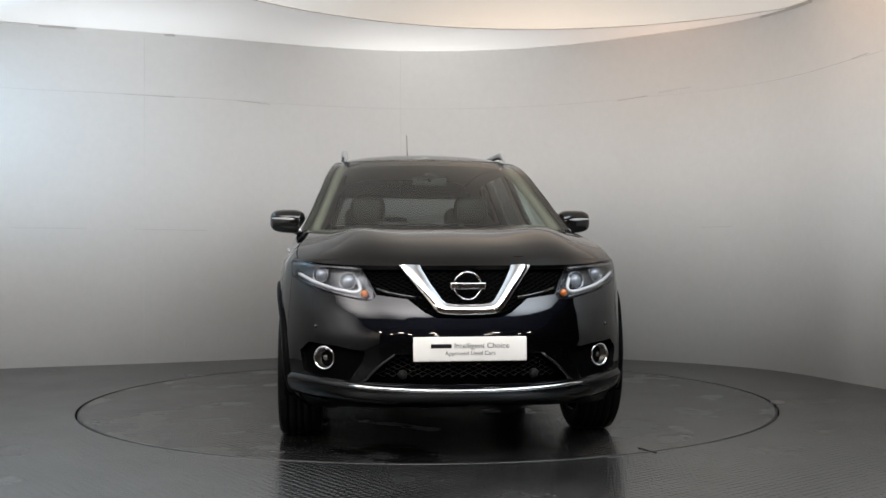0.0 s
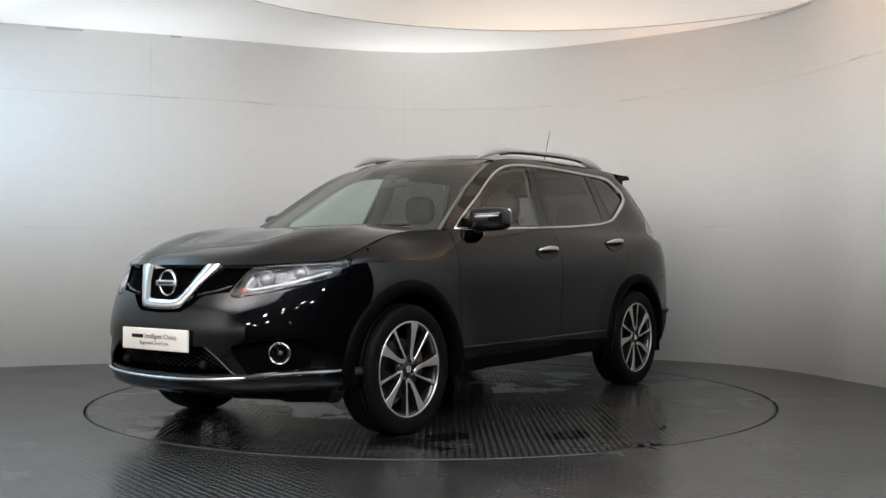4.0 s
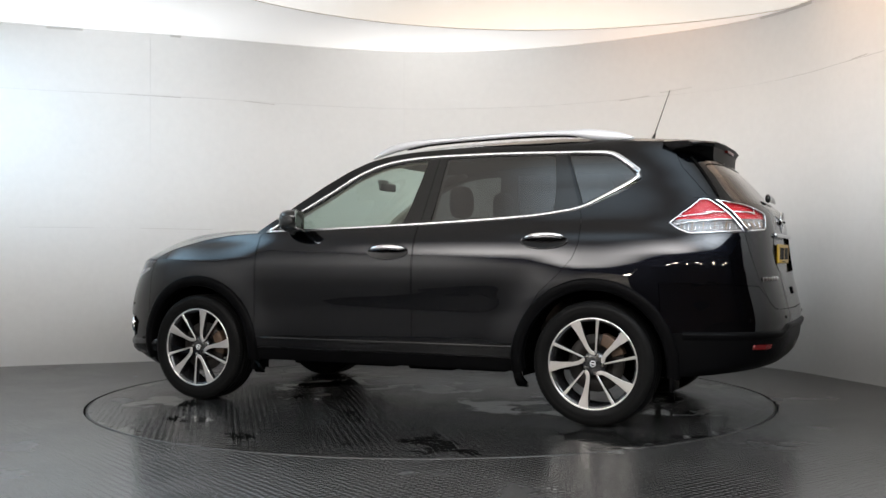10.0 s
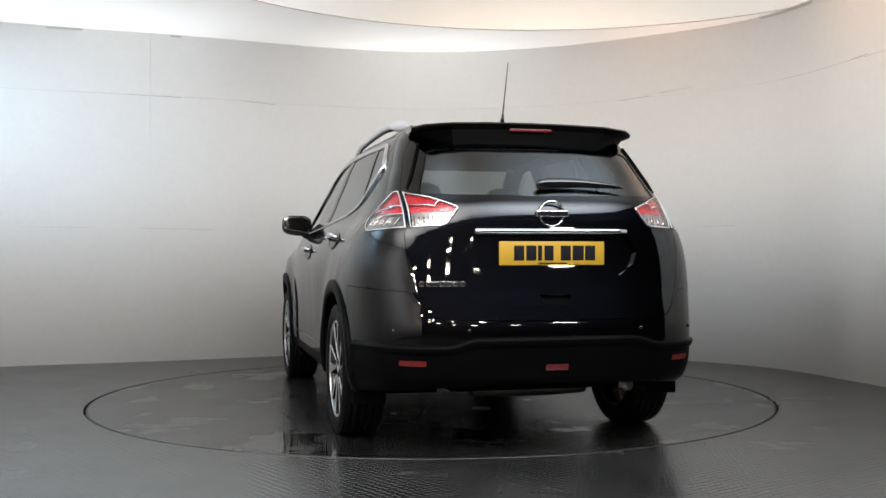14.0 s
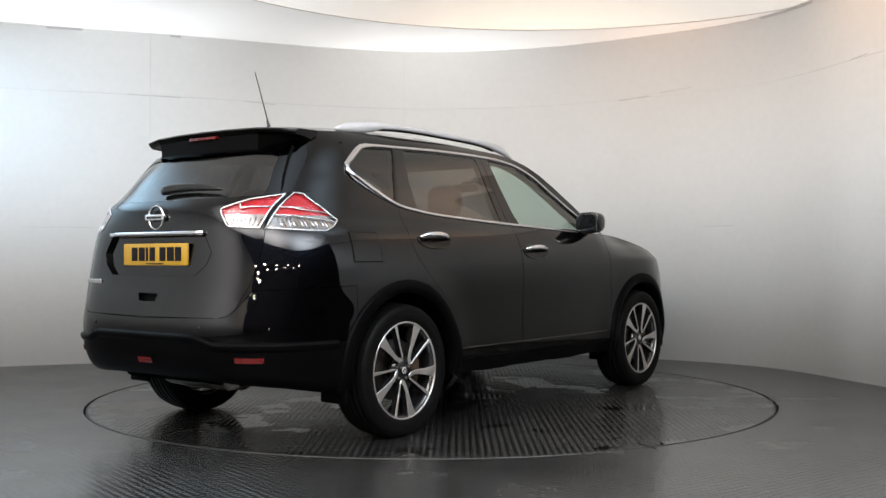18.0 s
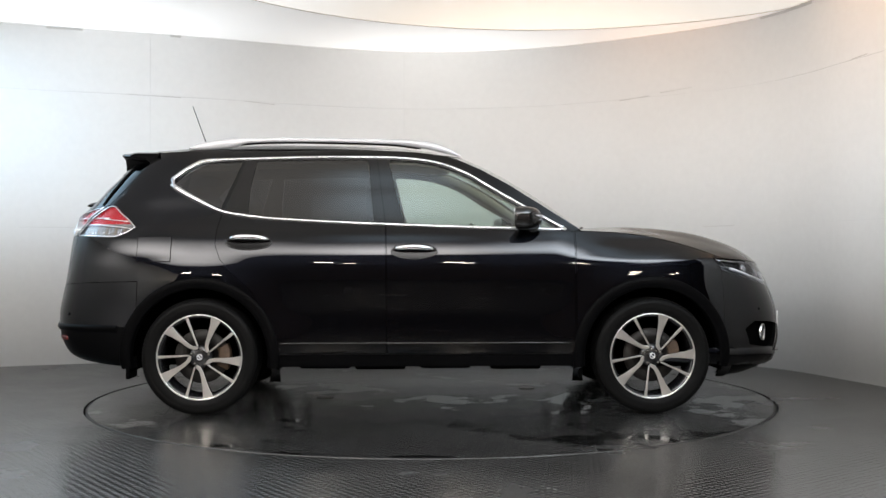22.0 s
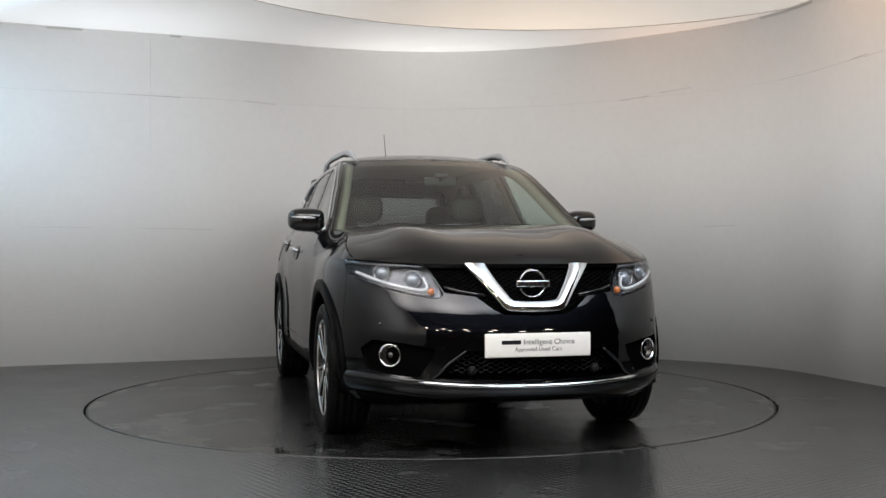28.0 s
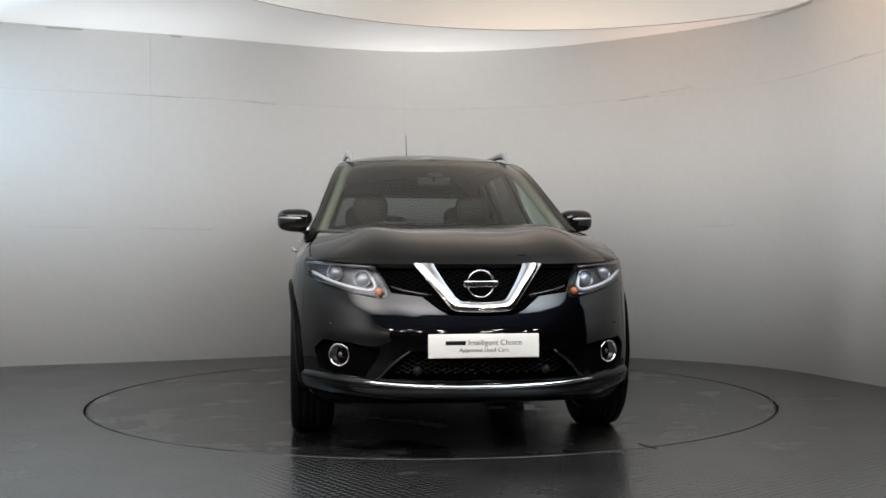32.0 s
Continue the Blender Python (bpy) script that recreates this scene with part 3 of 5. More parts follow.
def formed(faces, side, inset=0.0, turn=0.014, both=False):
    """Faces of the flat sheet laid on the skin, on the left (1) or right (-1); inset: metres below the skin; turn: depth of the turned rim."""
    bm = bmesh.new()
    seen = {}
    for sd in ((1, -1) if both else (side,)):
        for poly in faces:
            vs = []
            for s, z in poly:
                k = (sd if s > 1e-6 and s < 4 - 1e-6 else 0, round(s, 5), round(z, 5))
                if k not in seen:
                    p = skin(s, z)
                    if inset:
                        e = 1e-3
                        n = (skin(min(s + e, 4.0), z) - skin(max(s - e, 0.0), z)).cross(skin(s, z + e) - skin(s, z - e)).normalized()
                        if n.dot(p - Vector((p.x * 0.6, 0, 0.8))) < 0:
                            n = -n
                        p -= n * inset
                    seen[k] = bm.verts.new((p.x, p.y * sd, p.z))
                v = seen[k]
                if not vs or (v is not vs[-1] and v is not vs[0]):
                    vs.append(v)
            if len(vs) > 2:
                try:
                    bm.faces.new(vs)
                except ValueError:
                    pass
    bm.normal_update()
    up = sum(f.normal.dot(f.calc_center_median() - CENTRE) * f.calc_area() for f in bm.faces)
    bmesh.ops.recalc_face_normals(bm, faces=bm.faces)
    bm.normal_update()
    up = sum(f.normal.dot(f.calc_center_median() - CENTRE) * f.calc_area() for f in bm.faces)
    if up < 0:
        bmesh.ops.reverse_faces(bm, faces=bm.faces)
    if turn:
        bm.normal_update()
        normals = {v: v.normal.copy() for v in bm.verts}
        edges = [e for e in bm.edges if e.is_boundary]
        for e in edges:
            e.smooth = False
        got = bmesh.ops.extrude_edge_only(bm, edges=edges)
        for v in [g for g in got["geom"] if isinstance(g, bmesh.types.BMVert)]:
            near = [e.other_vert(v) for e in v.link_edges if e.other_vert(v) in normals]
            v.co -= (normals[near[0]] if near else Vector((0, 0, 1))) * turn
    return bm


DLO_LOW = ((0.865, 1.102), (0.2, 1.122), (-0.25, 1.139), (-0.6, 1.155), (-0.95, 1.177), (-1.10, 1.195), (-1.248, 1.222), (-1.40, 1.290), (-1.536, 1.364))
DLO_END = ((-1.562, 1.382), (-1.574, 1.398), (-1.566, 1.416), (-1.50, 1.470), (-1.44, 1.511), (-1.405, 1.530), (-1.36, 1.541), (-1.25, 1.549))
DLO_TOP = ((-1.119, 1.553), (-0.70, 1.563), (-0.304, 1.562), (-0.10, 1.552), (0.059, 1.528), (0.17, 1.492), (0.271, 1.445), (0.482, 1.316), (0.70, 1.190))
HOOD_EDGE = ((0.90, 1.100), (1.05, 1.094), (1.2, 1.085), (1.4, 1.055), (1.6, 1.002), (1.72, 0.960), (1.78, 0.940))
SCREEN_EDGE = ((0.935, 1.105), (0.90, 1.130), (0.66, 1.288), (0.50, 1.392), (0.33, 1.488), (0.20, 1.545), (0.08, 1.578))
ROOF_EDGE = ((0.08, 1.578), (-0.09, 1.600), (-0.456, 1.618), (-0.824, 1.624), (-1.19, 1.622), (-1.56, 1.606), (-1.70, 1.597))

# whole lower edge, roof line and wheel openings first
drop(px(*[(x, z) for x, z in HOOD_EDGE]) + [(0.0, 0.94)] + [(0.0, 1.70), (1.5, 1.70)] + px(*[(x, z) for x, z in reversed(SCREEN_EDGE)]))
drop(px(*SCREEN_EDGE[1:]) + px(*ROOF_EDGE) + [(3.2, 1.60), (4.01, 1.605), (4.01, 1.70), (1.3, 1.70)])
for hx in (HUB_X, -HUB_X):
    drop(px(*arc(hx, HUB_Z, 0.435, -30, 210, 30)) + px((hx - 0.46, 0.10), (hx + 0.46, 0.10)))
drop(px((0.88, 0.285), (-0.88, 0.285), (-0.88, 0.10), (0.88, 0.10)))
drop(px((-1.70, 0.285), (-1.95, 0.30)) + pr((0.72, 0.312), (0.50, 0.338), (0.30, 0.348), (0.0, 0.350)) + [(4.01, 0.35), (4.01, 0.10)] + px((-1.70, 0.10)))
drop(px((1.75, 0.205), (1.98, 0.213)) + py((0.60, 0.232), (0.30, 0.242), (0.0, 0.244)) + [(-0.01, 0.244), (-0.01, 0.10)] + px((1.75, 0.10)))
under_faces = [[(v.co.x, v.co.z) for v in f.verts] for f in sheet.faces]

headlight_flat = take(px((1.735, 0.934), (1.745, 0.915), (1.79, 0.858)) + py((0.72, 0.800), (0.60, 0.768), (0.475, 0.742), (0.44, 0.747), (0.425, 0.765), (0.455, 0.83), (0.495, 0.900), (0.60, 0.912), (0.70, 0.922)))
drop(py((0.0, 0.960), (0.497, 0.96), (0.495, 0.900), (0.45, 0.83), (0.42, 0.770), (0.28, 0.752), (0.20, 0.690), (0.155, 0.668), (0.0, 0.662)) + [(-0.01, 0.662), (-0.01, 0.95)])
drop(py((0.0, 0.505), (0.33, 0.502), (0.37, 0.485), (0.475, 0.395), (0.47, 0.375), (0.0, 0.362)) + [(-0.01, 0.362), (-0.01, 0.505)])
fog_flat = take(py((0.775, 0.500), (0.735, 0.545), (0.60, 0.535), (0.475, 0.512), (0.485, 0.47), (0.545, 0.375), (0.62, 0.372), (0.755, 0.405)), 0.0)
TAIL_OUT = px((-1.748, 1.125), (-1.82, 1.190), (-1.900, 1.262)) + pr((0.70, 1.268), (0.667, 1.262), (0.667, 1.072)) + px((-1.95, 1.062), (-1.87, 1.060), (-1.80, 1.088))
TAIL_IN = pr((0.660, 1.258), (0.56, 1.228), (0.455, 1.186), (0.436, 1.174), (0.450, 1.150), (0.495, 1.090), (0.52, 1.080), (0.660, 1.072))
tail_out_flat = take(TAIL_OUT)
tail_in_flat = take(TAIL_IN)
rear_glass_flat = take(pr((0.0, 1.475), (0.485, 1.468), (0.525, 1.455), (0.598, 1.25), (0.59, 1.236), (0.0, 1.226)) + [(4.01, 1.226), (4.01, 1.475)], 0.004)
recess_flat = take(pr((0.0, 1.050), (0.372, 1.050), (0.430, 0.965), (0.405, 0.905), (0.335, 0.852), (0.0, 0.846)) + [(4.01, 0.846), (4.01, 1.050)], 0.0)
grip_flat = take(pr((0.0, 0.762), (0.078, 0.762), (0.062, 0.722), (0.0, 0.720)) + [(4.01, 0.72), (4.01, 0.762)], 0.0)
gate_flat = take(pr((0.0, 1.60), (0.50, 1.59), (0.575, 1.52), (0.612, 1.45), (0.664, 1.262), (0.668, 1.10), (0.664, 0.86), (0.648, 0.79), (0.605, 0.695), (0.57, 0.662), (0.52, 0.650), (0.0, 0.645)) + [(4.01, 0.645), (4.01, 1.60)])

FD_GLASS = px((0.80, 1.118), (0.2, 1.134), (-0.130, 1.147), (-0.165, 1.25), (-0.232, 1.525), (-0.225, 1.545), (-0.10, 1.538), (0.052, 1.514), (0.16, 1.478), (0.262, 1.431), (0.472, 1.303), (0.68, 1.186))
RD_GLASS = px((-0.318, 1.158), (-0.6, 1.169), (-0.95, 1.190), (-1.085, 1.208), (-1.085, 1.35), (-1.055, 1.535), (-1.04, 1.542), (-0.7, 1.549), (-0.372, 1.548), (-0.36, 1.53))
RQ_GLASS = px((-1.255, 1.243), (-1.40, 1.309), (-1.53, 1.377), (-1.551, 1.400), (-1.49, 1.458), (-1.43, 1.499), (-1.395, 1.517), (-1.355, 1.527), (-1.25, 1.534), (-1.140, 1.539))
fd_glass_flat, rd_glass_flat, rq_glass_flat = take(FD_GLASS, 0.002), take(RD_GLASS, 0.002), take(RQ_GLASS, 0.002)
FD_TOP = [(-0.304, 1.562), (-0.10, 1.552), (0.059, 1.528), (0.17, 1.492), (0.271, 1.445), (0.482, 1.316), (0.70, 1.190), (0.865, 1.102)]
fd_pillar_flat = take(px((-0.100, 1.139), (-0.245, 1.141), *FD_TOP, (0.2, 1.122)), 0.0)
rd_pillar_flat = take(px((-0.252, 1.141), (-0.6, 1.155), (-0.95, 1.177), (-1.10, 1.195), (-1.238, 1.222), (-1.119, 1.553), (-0.7, 1.563), (-0.311, 1.562)), 0.0)
front_door_flat = take(px((0.893, 1.092), (0.893, 0.40), (0.865, 0.366), (-0.236, 0.366), (-0.238, 0.86), (-0.245, 1.141), (0.2, 1.122), (0.865, 1.100)))
rear_door_flat = take(px((-0.238, 0.366), (-0.862, 0.366), (-0.90, 0.44), (-0.955, 0.60), (-1.05, 0.745), (-1.16, 0.845), (-1.235, 0.93), (-1.268, 1.02), (-1.265, 1.12), (-1.245, 1.222),
                          (-1.10, 1.195), (-0.95, 1.177), (-0.6, 1.155), (-0.247, 1.141)))
sill_flat = take(px((0.893, 0.362), (0.893, 0.27), (-0.90, 0.27), (-0.90, 0.362)))
wing_flat = take(px((0.899, 1.10), *HOOD_EDGE[1:], (1.735, 0.940), (1.79, 0.852), (1.795, 0.70), (1.79, 0.50), (1.60, 0.45), (1.1, 0.45), (0.90, 0.26), (0.898, 0.40)))
bumper_low_rear_flat = take(px((-1.70, 0.525), (-1.9, 0.532)) + pr((0.78, 0.540), (0.60, 0.530), (0.50, 0.535), (0.46, 0.560), (0.40, 0.566), (0.0, 0.566)) + [(4.01, 0.566), (4.01, 0.15)] + px((-1.70, 0.15)))
bumper_rear_flat = take(px((-1.72, 0.52), (-1.72, 0.80), (-1.95, 0.795)) + pr((0.80, 0.79), (0.665, 0.78), (0.60, 0.688), (0.565, 0.655), (0.0, 0.641)) + [(4.01, 0.641), (4.01, 0.50)])
bumper_low_flat = take(py((0.0, 0.318), (0.45, 0.320), (0.56, 0.330), (0.70, 0.352), (0.80, 0.365)) + px((1.81, 0.37), (1.81, 0.15)) + [(-0.01, 0.15), (-0.01, 0.318)], 0.0)
quarter_flat = [[(v.co.x, v.co.z) for v in f.verts] for f in sheet.faces if f.calc_center_median().x > 1.5]
bumper_flat = [[(v.co.x, v.co.z) for v in f.verts] for f in sheet.faces if f.calc_center_median().x <= 1.5 and f.calc_center_median().z < 1.0]
apillar_flat = [[(v.co.x, v.co.z) for v in f.verts] for f in sheet.faces if f.calc_center_median().x <= 1.5 and f.calc_center_median().z >= 1.0]
quarter_flat += apillar_flat
sheet.free()

car = thing("car", "black five-door sport utility car with chrome trim, parked on the turntable", "car")

for sd in (1, -1):
    door = part("front_door", formed(front_door_flat, sd), PAINT, car)
    part("window_frame", formed(fd_pillar_flat, sd, 0.001), BLACK, door)
    part("window_glass", formed(fd_glass_flat, sd, 0.004, 0), CLEAR, door, "lightly tinted clear side window")
    rdoor = part("rear_door", formed(rear_door_flat, sd), PAINT, car)
    part("window_frame", formed(rd_pillar_flat, sd, 0.001), BLACK, rdoor)
    part("window_glass", formed(rd_glass_flat, sd, 0.004, 0), TINT, rdoor, "dark privacy side window")
    quarter = part("body_side", formed(quarter_flat, sd), PAINT, car)
    part("quarter_glass", formed(rq_glass_flat, sd, 0.004, 0), TINT, quarter, "dark privacy quarter window")
    part("front_wing", formed(wing_flat, sd), PAINT, car)
    part("sill", formed(sill_flat, sd, 0.004), PLASTIC, car, "black plastic sill")
bumper = part("front_bumper", formed(bumper_flat, 1, both=True), PAINT, car)
part("front_valance", formed(bumper_low_flat, 1, 0.006, both=True), PLASTIC, bumper, "black plastic lower front edge")
rear_bumper = part("rear_bumper", formed(bumper_rear_flat, 1, both=True), PAINT, car)
part("lower_valance", formed(bumper_low_rear_flat, 1, both=True), PLASTIC, rear_bumper, "black plastic lower bumper")
tailgate = part("tailgate", formed(gate_flat, 1, both=True), PAINT, car)
part("plate_recess", formed(recess_flat, 1, 0.020, -0.022, both=True), PAINT, tailgate)
part("grip_recess", formed(grip_flat, 1, 0.022, -0.024, both=True), PLASTIC, tailgate, "black tailgate grip")
part("rear_glass", formed(rear_glass_flat, 1, 0.004, 0, both=True), REARTINT, tailgate, "dark privacy rear window")

# inner shell behind the shut lines, coloured near black to stand for their shade
bm = formed(under_faces, 1, 0.026, 0, both=True)
polys = [[(a[0], a[1]) for a in q] for q in (FD_GLASS, RD_GLASS, RQ_GLASS)]
rear_poly = pr((0.0, 1.475), (0.485, 1.468), (0.525, 1.455), (0.598, 1.25), (0.59, 1.236), (0.0, 1.226)) + [(4.01, 1.226), (4.01, 1.475)]
dead = []
for f in bm.faces:
    c = f.calc_center_median()
    if c.z > 1.09 and c.x > -1.8 and any(inside((s_x(c.x, c.z), c.z), [(a, b) for a, b in shrink(q, -0.02)]) for q in polys):
        dead.append(f)
    elif c.z > 1.10 and c.x < -1.80 and abs(c.y) < 0.64 and 1.19 < c.z < 1.50:
        dead.append(f)
    elif c.x > 1.6 and (0.66 < c.z < 0.97 and abs(c.y) < 0.80 or 0.36 < c.z < 0.50 and abs(c.y) < 0.46):
        dead.append(f)
bmesh.ops.delete(bm, geom=dead, context="FACES")
part("inner_shell", bm, INNER, car)

# bonnet
edge = [skin(s_x(x, z), z) for x, z in HOOD_EDGE]
nose_pt = lambda y, z: tuple(skin(s_y(y, z), z) + Vector((0.006, 0, 0)))
BONNET = [[(1.06, 0, 1.120), (1.3, 0, 1.123), (1.6, 0, 1.096), (1.9, 0, 1.028), (2.08, 0, 0.964), nose_pt(0.0, 0.906)],
          [(1.05, 0.25, 1.120), (1.3, 0.25, 1.122), (1.6, 0.25, 1.094), (1.9, 0.26, 1.026), (2.065, 0.27, 0.964), nose_pt(0.28, 0.906)],
          [(1.01, 0.46, 1.124), (1.28, 0.47, 1.130), (1.53, 0.48, 1.112), (1.71, 0.48, 1.084), (1.89, 0.48, 1.030), (2.01, 0.48, 0.974), nose_pt(0.48, 0.908)],
          [(0.97, 0.60, 1.116), (1.28, 0.61, 1.106), (1.53, 0.63, 1.072), (1.70, 0.64, 1.035), (1.83, 0.65, 0.992), (1.91, 0.66, 0.958), nose_pt(0.66, 0.918)],
          [tuple(p + Vector((0, -0.003, 0.002))) for p in edge]]
half = loft(BONNET, 40, 26)
rows = [[(p[0], -p[1], p[2]) for p in r] for r in reversed(half[1:])] + [[tuple(p) for p in r] for r in half]
bm = bmesh.new()
grid(bm, rows)
bm.normal_update()
if sum(f.normal.z for f in bm.faces) < 0:
    bmesh.ops.reverse_faces(bm, faces=bm.faces)
rim(bm, 0.02, lambda co: Vector((-0.3, 0, -1)))
bonnet = part("bonnet", bm, PAINT, car)

# windscreen and roof
sedge = [skin(s_x(x, z), z) for x, z in SCREEN_EDGE]
SC = [[(1.05, 0, 1.105), (0.84, 0, 1.262), (0.60, 0, 1.418), (0.40, 0, 1.528), (0.26, 0, 1.588)],
      [(1.035, 0.25, 1.105), (0.83, 0.24, 1.260), (0.59, 0.22, 1.416), (0.39, 0.21, 1.527), (0.25, 0.20, 1.587)],
      [(0.99, 0.53, 1.105), (0.77, 0.50, 1.255), (0.53, 0.46, 1.408), (0.34, 0.43, 1.518), (0.20, 0.41, 1.582)],
      [tuple(p + Vector((0, -0.004, 0))) for p in sedge]]
half = loft(SC, 30, 22)
rows = [[(p[0], -p[1], p[2]) for p in r] for r in reversed(half[1:])] + [[tuple(p) for p in r] for r in half]
bm = bmesh.new()
grid(bm, rows)
bm.normal_update()
if sum(f.normal.z for f in bm.faces) < 0:
    bmesh.ops.reverse_faces(bm, faces=bm.faces)
windscreen = part("windscreen", bm, CLEAR, car, "clear curved windscreen")
redge = [skin(s_x(x, z), z) for x, z in ROOF_EDGE]
RF = [[(0.262, 0, 1.590), (0.05, 0, 1.638), (-0.30, 0, 1.667), (-0.82, 0, 1.678), (-1.3, 0, 1.672), (-1.72, 0, 1.640)],
      [(0.245, 0.22, 1.588), (0.03, 0.22, 1.634), (-0.30, 0.23, 1.664), (-0.82, 0.23, 1.675), (-1.3, 0.23, 1.668), (-1.72, 0.22, 1.636)],
      [(0.195, 0.42, 1.584), (0.0, 0.43, 1.618), (-0.30, 0.44, 1.645), (-0.82, 0.44, 1.657), (-1.3, 0.44, 1.650), (-1.72, 0.42, 1.622)],
      [tuple(p) for p in redge]]
half = loft(RF, 40, 22)
rows = [[(p[0], -p[1], p[2]) for p in r] for r in reversed(half[1:])] + [[tuple(p) for p in r] for r in half]
bm = bmesh.new()
grid(bm, rows)
bm.normal_update()
if sum(f.normal.z for f in bm.faces) < 0:
    bmesh.ops.reverse_faces(bm, faces=bm.faces)
rim(bm, 0.015, lambda co: Vector((0, 0, -1)))
roof = part("roof", bm, PAINT, car)

def on(s, z, out=0.0, sd=1):
    """A point on the skin, moved out along its normal."""
    p, e = skin(s, z), 1e-3
    n = (skin(min(s + e, 4.0), z) - skin(max(s - e, 0.0), z)).cross(skin(s, z + e) - skin(s, z - e)).normalized()
    if n.dot(p - Vector((p.x * 0.6, 0, 0.8))) < 0:
        n = -n
    p = p + n * out
    return Vector((p.x, p.y * sd, p.z))


def patch(pts_rows, out, sd=1):
    """A sheet over rows of (s, z) points of the skin."""
    bm = bmesh.new()
    grid(bm, [[on(s, z, out, sd) for s, z in r] for r in pts_rows])
    bm.normal_update()
    if sum(f.normal.dot(f.calc_center_median() - CENTRE) for f in bm.faces) < 0:
        bmesh.ops.reverse_faces(bm, faces=bm.faces)
    return bm


# ---- wheels ----
def spoke_mesh():
    k = 0.256 / 240
    wide = [(-124, 200), (-92, 213), (-68, 220), (-52, 164), (-31, 108), (-12, 76), (9, 62), (14, 50), (4, 45), (-16, 51), (-38, 76), (-58, 110), (-92, 162)]
    thin = [(16, 231), (34, 229), (25, 140), (20, 64), (16, 54), (11, 64), (14, 140)]
    out = []
    for poly in (wide, thin):
        b = bmesh.new()
        front, back = [], []
        for u, v in poly:
            r = math.hypot(u, v) / 240
            front.append(b.verts.new((u * k, -0.088 - 0.012 * r, v * k)))
            back.append(b.verts.new((u * k * 0.99, -0.052 - 0.012 * r, v * k * 0.99)))
        n = len(poly)
        f = b.faces.new(front)
        b.faces.new(list(reversed(back)))
        for t in range(n):
            b.faces.new((front[t], front[(t + 1) % n], back[(t + 1) % n], back[t]))
        bmesh.ops.recalc_face_normals(b, faces=b.faces)
        for g in b.faces:
            g.material_index = 0 if g is f else 1
        bmesh.ops.bevel(b, geom=[e for e in b.edges if f in e.link_faces], offset=0.0018, segments=1, affect="EDGES")
        bmesh.ops.triangulate(b, faces=[g for g in b.faces if len(g.verts) > 4])
        out.append(b)
    return join(*out)


DISCSTEEL = mat("worn_disc_steel", (0.012, 0.010, 0.009), 0.6, 0.4, grain=0.2, scale=60)


